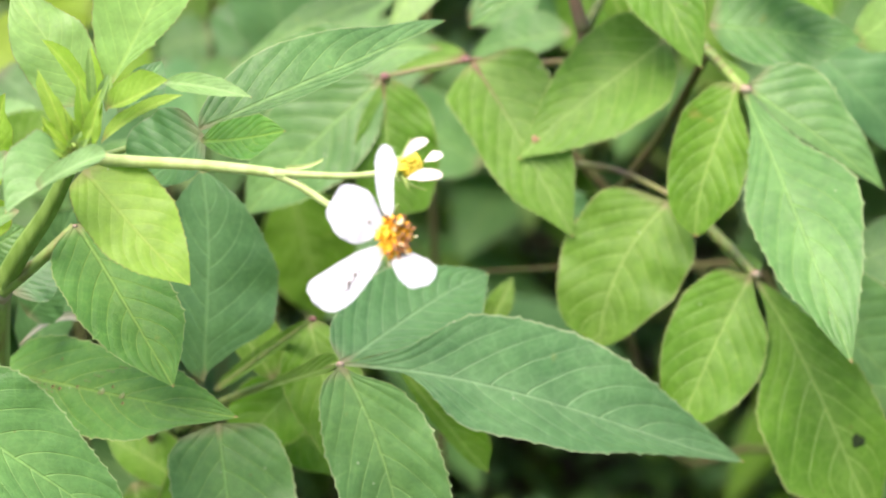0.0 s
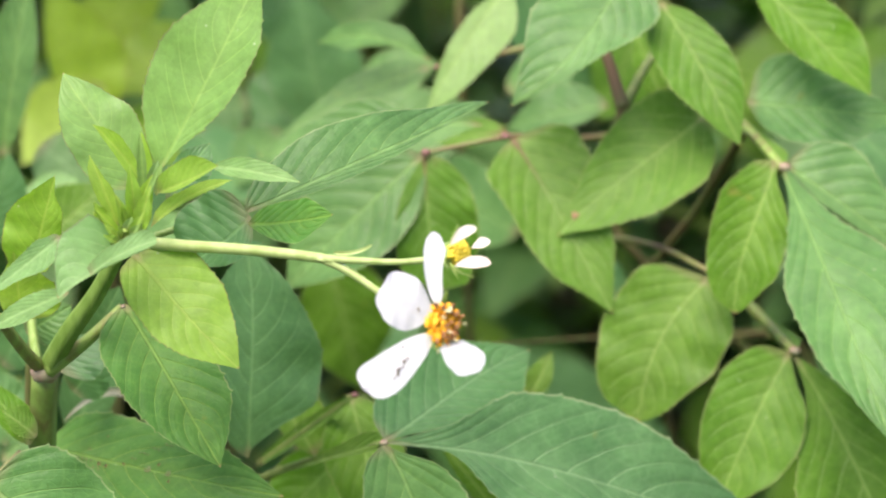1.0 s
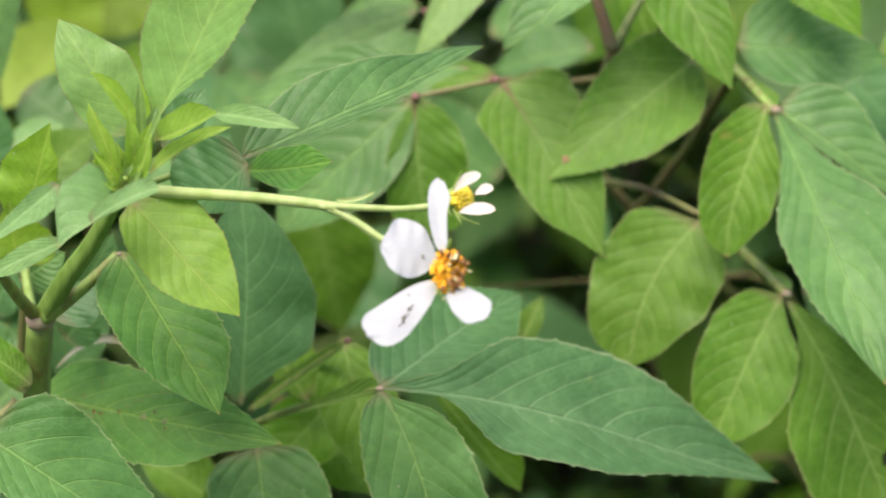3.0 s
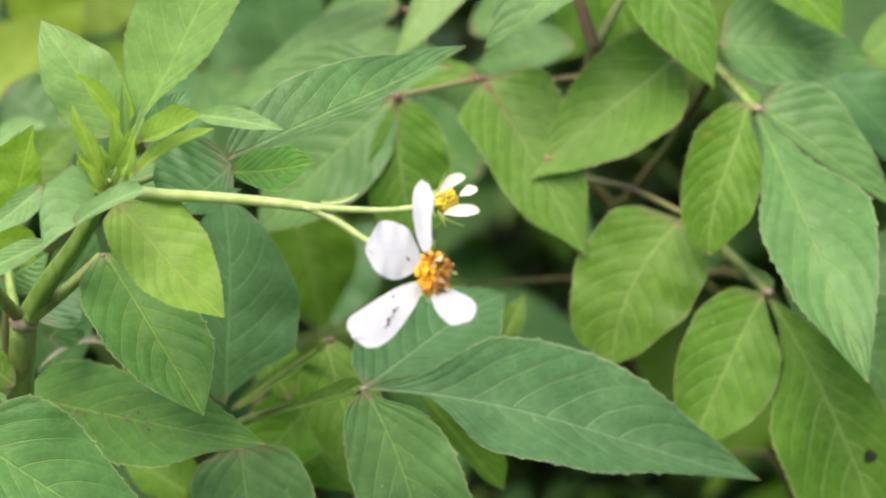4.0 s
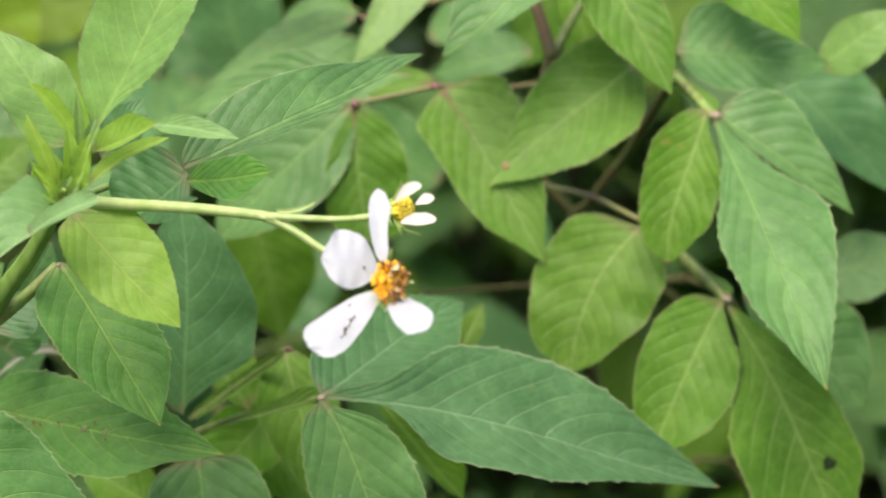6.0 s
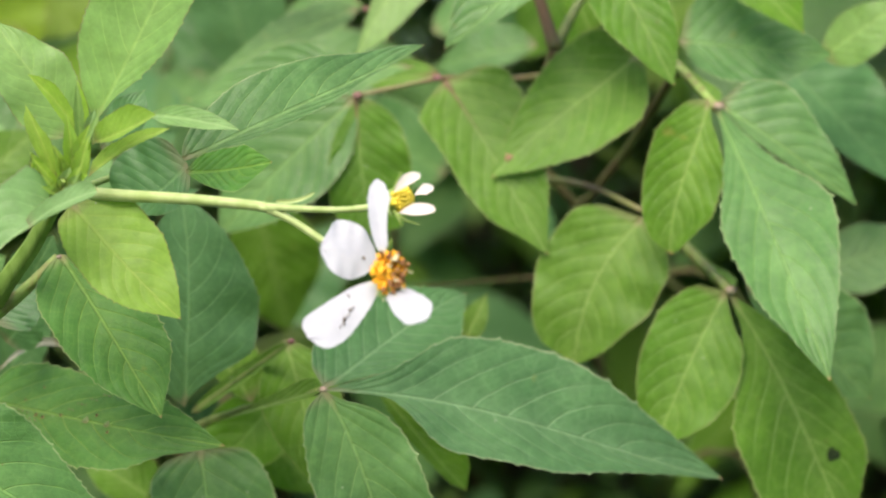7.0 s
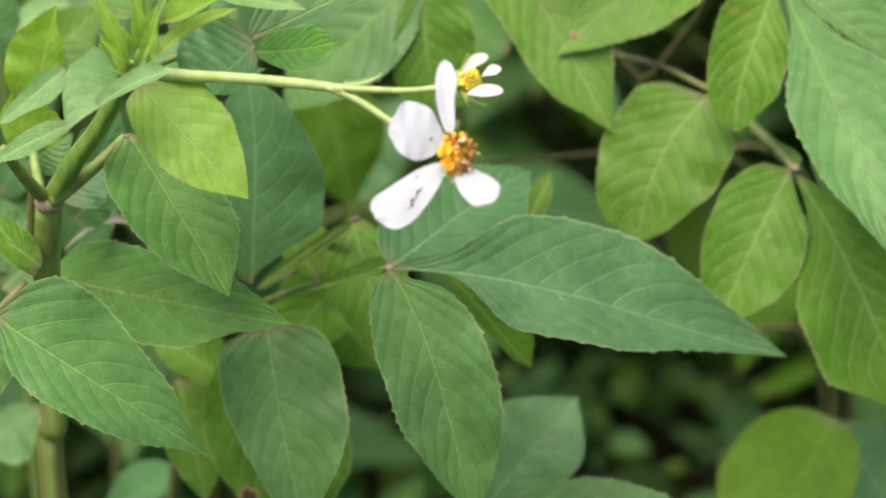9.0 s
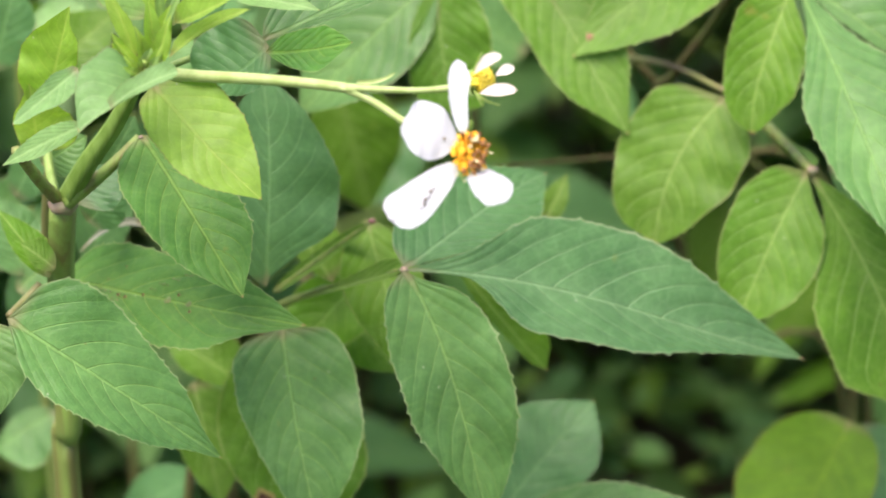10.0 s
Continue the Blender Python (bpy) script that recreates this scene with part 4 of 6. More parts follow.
blade(bud, (0.0014, 0.0137, 0.6301), (0.0065, 0.0089, 0.6355), (0.0014, 0.0011), (-0.81, -0.46, 0.36), peak=(0.60, 0.55), full=0.75, arch=0.0008, material=BUD_PETAL, blunt=0.40, name="petal", tooth=0.0, wave=0.06, rows=40, cols=8, fold=0.3)
blade(bud, (0.0055, 0.0198, 0.6272), (0.0091, 0.0203, 0.6286), (0.001, 0.0012), (-0.14, -0.74, 0.66), peak=(0.57, 0.53), full=0.75, arch=0.0008, material=BUD_PETAL, blunt=0.50, name="petal", tooth=0.0, wave=0.06, rows=40, cols=8, fold=0.3)
blade(bud, (0.0024, 0.0103, 0.6274), (0.0092, 0.0065, 0.6295), (0.0012, 0.0013), (-0.51, -0.54, 0.67), peak=(0.50, 0.50), full=0.75, arch=0.0008, material=BUD_PETAL, blunt=0.40, name="petal", tooth=0.0, wave=0.06, rows=40, cols=8, fold=0.3)
stalk("bract", bud, [(0.0010, 0.0155, 0.6287), (0.0018, 0.0155, 0.6310), (0.0029, 0.0152, 0.6338)], [0.00030, 0.00026, 0.00012], BRACT, sides=6, ridge=0.0)
stalk("bract", bud, [(0.0018, 0.0123, 0.6266), (0.0035, 0.0098, 0.6262), (0.0062, 0.0074, 0.6262)], [0.00030, 0.00026, 0.00012], BRACT, sides=6, ridge=0.0)
stalk("bract", bud, [(0.0014, 0.0125, 0.6270), (0.0024, 0.0098, 0.6262), (0.0030, 0.0093, 0.6251)], [0.00030, 0.00026, 0.00012], BRACT, sides=6, ridge=0.0)
stalk("bract", bud, [(0.0008, 0.0151, 0.6277), (0.0002, 0.0126, 0.6274), (0.0011, 0.0100, 0.6268)], [0.00060, 0.00054, 0.00018], BRACT, sides=6, ridge=0.0)
stalk("bract", flower, [(-0.002, 0.0007, 0.6175), (-0.0016, -0.0019, 0.6169), (-0.0009, -0.0046, 0.6164)], [0.00060, 0.00054, 0.00018], BRACT, sides=6, ridge=0.0)
stalk("bract", flower, [(-0.0001, 0.0028, 0.6227), (0.0006, 0.0024, 0.6242), (0.0009, 0.0016, 0.6257)], [0.00070, 0.00063, 0.00018], BRACT, sides=6, ridge=0.0)
blade(flowering, (-0.0916, 0.1200, 0.5425), (-0.0677, 0.1160, 0.5451), 0, (0.00, -0.80, 0.60), halves=((0.0003, 0.0006, 0.0009, 0.0010, 0.0008, 0.0005, 0.0002), (0.0003, 0.0006, 0.0009, 0.0010, 0.0008, 0.0005, 0.0002)), fold=0.40, bend=-0.0072, look_of="dry", name="leaf", label="dry greyish curled leaf", tooth=0, rows=60)
# ---------------------------------------------------------------- the plant with the broad compound leaf
broad = thing("leafy_plant", (-0.0991, 0.1685, 0), "mature green weed with a broad three-part leaf", "plant", "leafy weeds")
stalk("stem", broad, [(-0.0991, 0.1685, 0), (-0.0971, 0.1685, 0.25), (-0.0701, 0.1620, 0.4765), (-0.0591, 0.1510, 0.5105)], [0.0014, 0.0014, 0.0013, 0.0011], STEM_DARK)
broad_leaf = stalk("compound_leaf", broad, [(-0.0581, 0.1500, 0.5065), (-0.0444, 0.1280, 0.5247), (-0.0319, 0.1100, 0.5379), (-0.0222, 0.0960, 0.5469), (-0.0141, 0.0818, 0.5559)], [0.0011, 0.0010, 0.0009, 0.0008, 0.0008], STEM_OLD, ridge=0.3)
blade(broad_leaf, (-0.0444, 0.1274, 0.5252), (-0.0141, 0.0812, 0.5564), 0, (0.10, -0.75, 0.65), halves=((0.0006, 0.0009, 0.0011, 0.0014, 0.0021, 0.0030, 0.0026), (0.0006, 0.0009, 0.0010, 0.0011, 0.0013, 0.0017, 0.0014)), fold=0.50, bend=0.0000, look_of="jointed", name="petiole_wing", tooth=0, rows=50)
knob(broad_leaf, (-0.014, 0.0815, 0.5562), 0.0010, NODE_PINK)
blade(broad_leaf, (-0.0148, 0.0819, 0.5557), (0.0793, 0.1077, 0.5192), 0, (0.42, -0.63, 0.65), halves=((0.0012, 0.0049, 0.0157, 0.0179, 0.0124, 0.0061, 0.0018), (0.0002, 0.0008, 0.0117, 0.0117, 0.0064, 0.0023, 0.0007)), fold=0.20, bend=-0.0015, skew=0.0031, arch=0.0040, look_of="dusty", name="leaflet", tooth=0.0009, teeth=26, rows=130, cols=8)
blade(broad_leaf, (-0.0139, 0.0809, 0.5565), (0.0043, 0.07, 0.499), 0, (0.23, -0.94, 0.25), halves=((0.0016, 0.0086, 0.0120, 0.0125, 0.0107, 0.0070, 0.0028), (0.0059, 0.0098, 0.0119, 0.0120, 0.0083, 0.0042, 0.0012)), fold=0.22, bend=-0.0018, skew=0.0016, arch=0.0031, look_of="mature", name="leaflet")
blade(broad_leaf, (-0.014, 0.0864, 0.554), (0.0193, 0.1336, 0.5561), 0, (0.37, -0.30, 0.88), halves=((0.0060, 0.0103, 0.0124, 0.0123, 0.0091, 0.0049, 0.0018), (0.0008, 0.0029, 0.0073, 0.0109, 0.0096, 0.0046, 0.0013)), fold=0.12, bend=-0.0001, skew=-0.0008, arch=0.0030, look_of="dusty", name="leaflet")
blade(broad, (-0.0462, 0.102, 0.5421), (-0.0464, 0.1146, 0.5895), 0, (0.05, -0.97, 0.26), halves=((0.0027, 0.0060, 0.0083, 0.0096, 0.0094, 0.0065, 0.0021), (0.0006, 0.0058, 0.0155, 0.0161, 0.0125, 0.0079, 0.0030)), fold=0.15, bend=0.0013, skew=0.0010, arch=0.0027, look_of="blue", name="leaf", rows=110, teeth=22)
blade(broad, (-0.024, 0.1337, 0.5443), (-0.0144, 0.1129, 0.5124), (0.0095, 0.01), (0.08, -0.82, 0.56), peak=(0.45, 0.38), full=0.75, arch=0.0020, look_of="mid", name="leaf")
blade(broad, (-0.0043, 0.1313, 0.5364), (0.0194, 0.1266, 0.5067), 0, (0.35, -0.84, 0.41), halves=((0.0008, 0.0028, 0.0056, 0.0064, 0.0066, 0.0055, 0.0016), (0.0003, 0.0011, 0.0021, 0.0026, 0.0024, 0.0019, 0.0007)), fold=0.12, bend=0.0010, skew=0.0000, arch=0.0021, look_of="mid", name="leaf")
blade(broad, (-0.0428, 0.0954, 0.5349), (-0.0341, 0.0775, 0.491), 0, (0.15, -0.91, 0.40), halves=((0.0098, 0.0136, 0.0155, 0.0152, 0.0114, 0.0058, 0.0017), (0.0091, 0.0126, 0.0126, 0.0103, 0.0073, 0.0047, 0.0017)), fold=0.12, bend=0.0011, skew=0.0004, arch=0.0025, look_of="mature", name="leaf", cols=7)
hole_leaf = blade(broad, (-0.0502, 0.1302, 0.5155), (-0.0404, 0.1209, 0.4613), (0.0193, 0.0157), (0.2, -0.96, 0.2), peak=(0.62, 0.42), full=0.72, arch=0.0028, look_of="mid", name="leaf")
blemish(hole_leaf, 0.73, 0.86, 0.0030)
blade(broad, (-0.0325, 0.1349, 0.5272), (-0.0461, 0.1421, 0.545), (0.0042, 0.0081), (0.24, -0.82, 0.52), peak=(0.55, 0.47), full=0.75, arch=0.0012, look_of="mid", name="leaf")
blade(broad, (-0.036, 0.1548, 0.5131), (-0.0169, 0.1474, 0.495), (0.0104, 0.0083), (0.25, -0.78, 0.58), peak=(0.59, 0.52), full=0.60, arch=0.0014, look_of="mid", name="leaf")
blade(broad, (0.0196, 0.1650, 0.5283), (0.0258, 0.1700, 0.5400), (0.0035, 0.0032), (0.10, -0.85, 0.50), full=0.70, arch=0.0010, look_of="mid", name="leaf", rows=60)
stalk("petiole", broad, [(-0.0469, 0.1350, 0.5246), (-0.0355, 0.1300, 0.5356), (-0.0224, 0.1250, 0.5479)], [0.0006, 0.0005, 0.0005], STEM_OLD)
blade(broad, (-0.0469, 0.1347, 0.5248), (-0.0226, 0.1247, 0.5478), 0, (0.10, -0.75, 0.65), halves=((0.0008, 0.0014, 0.0018, 0.0020, 0.0018, 0.0014, 0.0008), (0.0008, 0.0012, 0.0015, 0.0016, 0.0015, 0.0012, 0.0008)), fold=0.50, look_of="jointed", name="petiole_wing", tooth=0, rows=40)
knob(broad, (-0.0224, 0.1250, 0.5479), 0.0010, NODE_RED)
# ---------------------------------------------------------------- the plants on the far side
drooping = thing("leafy_plant", (0.1264, 0.3919, 0), "green weed with drooping three-part leaves on reddish stalks", "plant", "leafy weeds")
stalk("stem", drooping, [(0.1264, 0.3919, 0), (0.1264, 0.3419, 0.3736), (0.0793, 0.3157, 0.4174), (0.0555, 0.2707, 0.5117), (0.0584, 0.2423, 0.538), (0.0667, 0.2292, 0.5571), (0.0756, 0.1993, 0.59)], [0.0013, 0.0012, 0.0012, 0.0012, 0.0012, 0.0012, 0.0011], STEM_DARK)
drooping_leaf = stalk("compound_leaf", drooping, [(0.072, 0.1964, 0.5941), (0.0766, 0.1786, 0.5935), (0.081, 0.1613, 0.5924)], [0.00144, 0.00132, 0.00132], STEM_STRIPED)
blade(drooping_leaf, (0.0720, 0.1958, 0.5946), (0.0810, 0.1607, 0.5929), 0, (0.10, -0.75, 0.65), halves=((0.0008, 0.0012, 0.0014, 0.0018, 0.0028, 0.0030, 0.0014), (0.0008, 0.0012, 0.0013, 0.0014, 0.0016, 0.0014, 0.0007)), fold=0.50, bend=0.0000, look_of="jointed", name="petiole_wing", tooth=0, rows=50)
knob(drooping_leaf, (0.0813, 0.1609, 0.5931), 0.0015, NODE_PINK)
blade(drooping_leaf, (0.0791, 0.1624, 0.5945), (0.0692, 0.1445, 0.5612), 0, (-0.16, -0.85, 0.50), halves=((0.0006, 0.0020, 0.0062, 0.0098, 0.0097, 0.0057, 0.0023), (0.0045, 0.0074, 0.0099, 0.0095, 0.0083, 0.0066, 0.0036)), fold=0.30, bend=0.0012, skew=0.0018, arch=0.0019, look_of="mid", name="leaflet")
blade(drooping_leaf, (0.0803, 0.1631, 0.5933), (0.1009, 0.0949, 0.5506), 0, (-0.15, -0.56, 0.82), halves=((0.0010, 0.0032, 0.0080, 0.0155, 0.0113, 0.0055, 0.0016), (0.0004, 0.0014, 0.0057, 0.0111, 0.0099, 0.0050, 0.0016)), fold=0.22, bend=-0.0001, skew=-0.0001, arch=0.0041, look_of="mature", name="leaflet")
blade(drooping_leaf, (0.0816, 0.165, 0.5923), (0.1152, 0.1523, 0.5702), 0, (0.08, -0.81, 0.58), halves=((0.0072, 0.0109, 0.0127, 0.0101, 0.0070, 0.0033, 0.0009), (0.0005, 0.0015, 0.0031, 0.0030, 0.0021, 0.0012, 0.0003)), fold=0.15, bend=-0.0003, skew=0.0001, arch=0.0022, look_of="mature", name="leaflet")
lower_leaf = stalk("compound_leaf", drooping, [(0.0742, 0.2127, 0.5409), (0.0778, 0.1776, 0.5476), (0.084, 0.1445, 0.551)], [0.00144, 0.00132, 0.00120], STEM_STRIPED)
blade(lower_leaf, (0.0778, 0.1770, 0.5481), (0.0840, 0.1439, 0.5515), 0, (0.10, -0.75, 0.65), halves=((0.0008, 0.0012, 0.0014, 0.0018, 0.0028, 0.0030, 0.0014), (0.0008, 0.0012, 0.0013, 0.0014, 0.0016, 0.0014, 0.0007)), fold=0.50, bend=0.0000, look_of="jointed", name="petiole_wing", tooth=0, rows=50)
knob(lower_leaf, (0.084, 0.1442, 0.5517), 0.0014, NODE_PINK)
blade(lower_leaf, (0.0829, 0.1445, 0.5513), (0.065, 0.1279, 0.5175), 0, (-0.18, -0.92, 0.34), halves=((0.0013, 0.0046, 0.0107, 0.0129, 0.0110, 0.0065, 0.0020), (0.0067, 0.0099, 0.0122, 0.0120, 0.0101, 0.0064, 0.0018)), fold=0.20, bend=0.0006, skew=-0.0003, arch=0.0020, look_of="mid", name="leaflet")
spotted = blade(lower_leaf, (0.0834, 0.1444, 0.5509), (0.1131, 0.1219, 0.4949), 0, (0.09, -0.91, 0.41), halves=((0.0013, 0.0043, 0.0082, 0.0118, 0.0122, 0.0063, 0.0018), (0.0007, 0.0024, 0.0100, 0.0176, 0.0176, 0.0084, 0.0024)), fold=0.20, bend=-0.0011, skew=0.0010, arch=0.0038, look_of="mid", name="leaflet")
# dark disc in place of a hole, the shade behind it put in its colour
blemish(spotted, 0.69, -0.33, 0.0016, HOLE, HOLE)
blade(lower_leaf, (0.0894, 0.1558, 0.5478), (0.1223, 0.1559, 0.516), (0.0158, 0.0084), (0.38, -0.84, 0.39), peak=(0.62, 0.62), full=0.80, arch=0.0023, look_of="mature", name="leaflet")
blade(drooping, (0.0641, 0.1619, 0.5636), (0.0467, 0.149, 0.5299), 0, (-0.21, -0.87, 0.44), halves=((0.0036, 0.0114, 0.0155, 0.0156, 0.0115, 0.0071, 0.0025), (0.0104, 0.0145, 0.0148, 0.0153, 0.0135, 0.0120, 0.0090)), fold=0.10, bend=0.0038, skew=-0.0001, arch=0.0021, look_of="mid", name="leaf")
stalk("petiole", drooping, [(0.0435, 0.2088, 0.5557), (0.0534, 0.1838, 0.5629), (0.0638, 0.1628, 0.5651)], [0.00099, 0.00081, 0.00074], STEM_RED)
heart = blade(drooping, (0.0642, 0.1862, 0.5981), (0.0266, 0.166, 0.5729), 0, (-0.07, -0.73, 0.68), halves=((0.0038, 0.0107, 0.0146, 0.0138, 0.0100, 0.0053, 0.0014), (0.0093, 0.0129, 0.0133, 0.0108, 0.0070, 0.0031, 0.0009)), fold=0.18, bend=0.0005, skew=0.0011, arch=0.0010, look_of="mid", name="leaf")
blemish(heart, 0.87, 0.2, 0.0009, SPOT, SPOT)
blade(drooping, (0.0516, 0.1868, 0.6272), (0.0707, 0.1635, 0.5975), 0, (-0.04, -0.80, 0.60), halves=((0.0013, 0.0045, 0.0069, 0.0082, 0.0070, 0.0037, 0.0010), (0.0020, 0.0071, 0.0096, 0.0094, 0.0065, 0.0035, 0.0010)), fold=0.20, bend=-0.0005, skew=0.0003, arch=0.0023, look_of="mid", name="leaf")
blade(drooping, (0.0747, 0.1926, 0.5991), (0.1131, 0.1882, 0.5967), 0, (-0.04, -0.74, 0.67), halves=((0.0085, 0.0124, 0.0138, 0.0117, 0.0077, 0.0040, 0.0011), (0.0026, 0.0073, 0.0103, 0.0100, 0.0083, 0.0039, 0.0011)), fold=0.12, bend=0.0011, skew=0.0003, arch=0.0024, look_of="mature", name="leaf")
blade(drooping, (0.0755, 0.1935, 0.6306), (0.1035, 0.1753, 0.6066), (0.0096, 0.0069), (-0.01, -0.8, 0.59), peak=(0.62, 0.45), full=0.75, arch=0.0021, look_of="mid", name="leaf")
blade(drooping, (0.1121, 0.1961, 0.5934), (0.1334, 0.1938, 0.6099), (0.0062, 0.0083), (-0.45, -0.75, 0.48), peak=(0.39, 0.44), full=0.60, arch=0.0014, look_of="young", name="leaf")
blade(drooping, (0.1057, 0.229, 0.5813), (0.1389, 0.216, 0.5493), (0.0159, 0.0073), (0.13, -0.87, 0.48), peak=(0.39, 0.43), full=0.60, arch=0.0024, look_of="blue", name="leaf")
blade(drooping, (0.1178, 0.2249, 0.5209), (0.1487, 0.2283, 0.5294), (0.0088, 0.011), (-0.12, -0.69, 0.72), peak=(0.48, 0.40), full=0.60, arch=0.0016, look_of="mature", name="leaf")
# ---------------------------------------------------------------- the plant with pink leaf joints
pink_jointed = thing("leafy_plant", (0.134, 0.4062, 0), "green weed with pink joints between its leaflets", "plant", "leafy weeds")
# lower stem in the darker tone, its shade painted in; upper part stays red
stalk("stem", pink_jointed, [(0.134, 0.4062, 0), (0.134, 0.3462, 0.3842), (0.0407, 0.2656, 0.5416)], [0.0015, 0.0014, 0.0013], STEM_DARK)
stalk("upper_stem", pink_jointed, [(0.0407, 0.2656, 0.5416), (0.0426, 0.2261, 0.5743), (0.0434, 0.1931, 0.597)], [0.0013, 0.0015, 0.0016], STEM_RED)
knob(pink_jointed, (0.0431, 0.1893, 0.5986), 0.0012, NODE_RED)
stalk("branch", pink_jointed, [(0.0431, 0.1892, 0.5983), (0.0403, 0.1928, 0.6072), (0.0364, 0.197, 0.6176)], [0.00173, 0.00144, 0.00130], STEM_RED)
stalk("branch", pink_jointed, [(0.0435, 0.1907, 0.5978), (0.048, 0.1964, 0.6053), (0.0548, 0.2044, 0.6139)], [0.00144, 0.00115, 0.00101], STEM_OLD)
pink_leaf = stalk("compound_leaf", pink_jointed, [(0.0435, 0.219, 0.5808), (0.0296, 0.2061, 0.5842), (0.0149, 0.1881, 0.5912), (-0.0066, 0.1834, 0.5884)], [0.00096, 0.00078, 0.00066, 0.00060], STEM_RED)
knob(pink_leaf, (0.0137, 0.1848, 0.5925), 0.0012, NODE_RED)
knob(pink_leaf, (-0.0066, 0.1820, 0.5890), 0.0013, NODE_RED)
blade(pink_leaf, (0.0152, 0.1848, 0.5918), (0.0403, 0.1588, 0.5551), 0, (0.04, -0.80, 0.60), halves=((0.0103, 0.0143, 0.0141, 0.0117, 0.0087, 0.0041, 0.0012), (0.0053, 0.0116, 0.0111, 0.0109, 0.0091, 0.0041, 0.0012)), fold=0.15, bend=-0.0002, skew=0.0005, arch=0.0026, look_of="jointed", name="leaflet")
blade(pink_leaf, (-0.0069, 0.1833, 0.5883), (-0.0031, 0.1757, 0.5539), 0, (0.06, -0.97, 0.22), halves=((0.0037, 0.0082, 0.0114, 0.0124, 0.0118, 0.0095, 0.0074), (0.0010, 0.0034, 0.0067, 0.0086, 0.0090, 0.0077, 0.0022)), fold=0.12, bend=0.0008, skew=0.0000, arch=0.0018, look_of="jointed", name="leaflet")
blade(pink_leaf, (-0.0072, 0.1847, 0.5873), (-0.0424, 0.1795, 0.5523), (0.0131, 0.0145), (-0.31, -0.84, 0.44), peak=(0.44, 0.48), full=0.75, arch=0.0025, look_of="mature", name="leaflet")
blade(pink_leaf, (0.0079, 0.192, 0.593), (-0.0503, 0.2003, 0.5814), 0, (-0.23, -0.73, 0.65), halves=((0.0012, 0.0043, 0.0084, 0.0115, 0.0092, 0.0047, 0.0013), (0.0007, 0.0023, 0.0041, 0.0087, 0.0067, 0.0038, 0.0012)), fold=0.12, bend=0.0013, skew=-0.0015, arch=0.0023, look_of="mature", name="leaflet")
blade(pink_leaf, (0.0142, 0.2027, 0.5873), (-0.0053, 0.2098, 0.5817), (0.0033, 0.0047), (-0.42, -0.65, 0.63), peak=(0.50, 0.45), full=0.75, arch=0.0011, look_of="jointed", name="leaflet")
blade(pink_leaf, (0.0433, 0.2673, 0.573), (0.0151, 0.2747, 0.5641), (0.0063, 0.0084), (-0.38, -0.69, 0.61), peak=(0.62, 0.44), full=0.75, arch=0.0015, look_of="mature", name="leaflet")
upper_leaf = stalk("compound_leaf", pink_jointed, [(0.0374, 0.2004, 0.6151), (0.0178, 0.2108, 0.6073), (-0.0044, 0.2171, 0.5998)], [0.00108, 0.00090, 0.00078], STEM_RED)
knob(upper_leaf, (-0.0044, 0.2156, 0.6006), 0.0009, NODE_RED)
blade(upper_leaf, (-0.0055, 0.2183, 0.6008), (-0.0365, 0.2329, 0.6015), 0, (-0.35, -0.77, 0.54), halves=((0.0002, 0.0006, 0.0011, 0.0024, 0.0037, 0.0017, 0.0005), (0.0007, 0.0024, 0.0046, 0.0046, 0.0039, 0.0031, 0.0009)), fold=0.12, bend=0.0039, skew=0.0000, arch=0.0018, look_of="mature", name="leaflet")
blade(upper_leaf, (0.0148, 0.2239, 0.6212), (-0.0069, 0.205, 0.5916), 0, (-0.08, -0.81, 0.58), halves=((0.0018, 0.0062, 0.0094, 0.0087, 0.0068, 0.0041, 0.0012), (0.0005, 0.0017, 0.0036, 0.0039, 0.0027, 0.0014, 0.0004)), fold=0.12, bend=0.0007, skew=0.0000, arch=0.0014, look_of="young", name="leaflet")
blade(upper_leaf, (-0.0062, 0.2342, 0.5948), (-0.0486, 0.2343, 0.5739), 0, (-0.35, -0.61, 0.71), halves=((0.0022, 0.0034, 0.0042, 0.0041, 0.0033, 0.0021, 0.0006), (0.0016, 0.0056, 0.0064, 0.0053, 0.0030, 0.0014, 0.0004)), fold=0.12, bend=0.0002, skew=0.0000, arch=0.0021, look_of="mature", name="leaflet")
blade(pink_jointed, (0.0422, 0.1858, 0.6363), (0.0144, 0.1598, 0.6087), 0, (-0.00, -0.73, 0.69), halves=((0.0094, 0.0131, 0.0110, 0.0066, 0.0035, 0.0015, 0.0004), (0.0019, 0.0068, 0.0146, 0.0148, 0.0100, 0.0047, 0.0014)), fold=0.12, bend=-0.0045, skew=-0.0001, arch=0.0025, look_of="mature", name="leaf")
blade(pink_jointed, (0.0547, 0.2142, 0.5926), (0.0473, 0.2208, 0.6088), (0.004, 0.0048), (0.08, -0.91, 0.4), peak=(0.50, 0.40), full=0.75, arch=0.0010, look_of="mid", name="leaf")
blade(pink_jointed, (0.0383, 0.2233, 0.6151), (0.025, 0.23, 0.6316), (0.0022, 0.0068), (0.14, -0.88, 0.46), peak=(0.62, 0.28), full=0.75, arch=0.0011, look_of="mid", name="leaf")
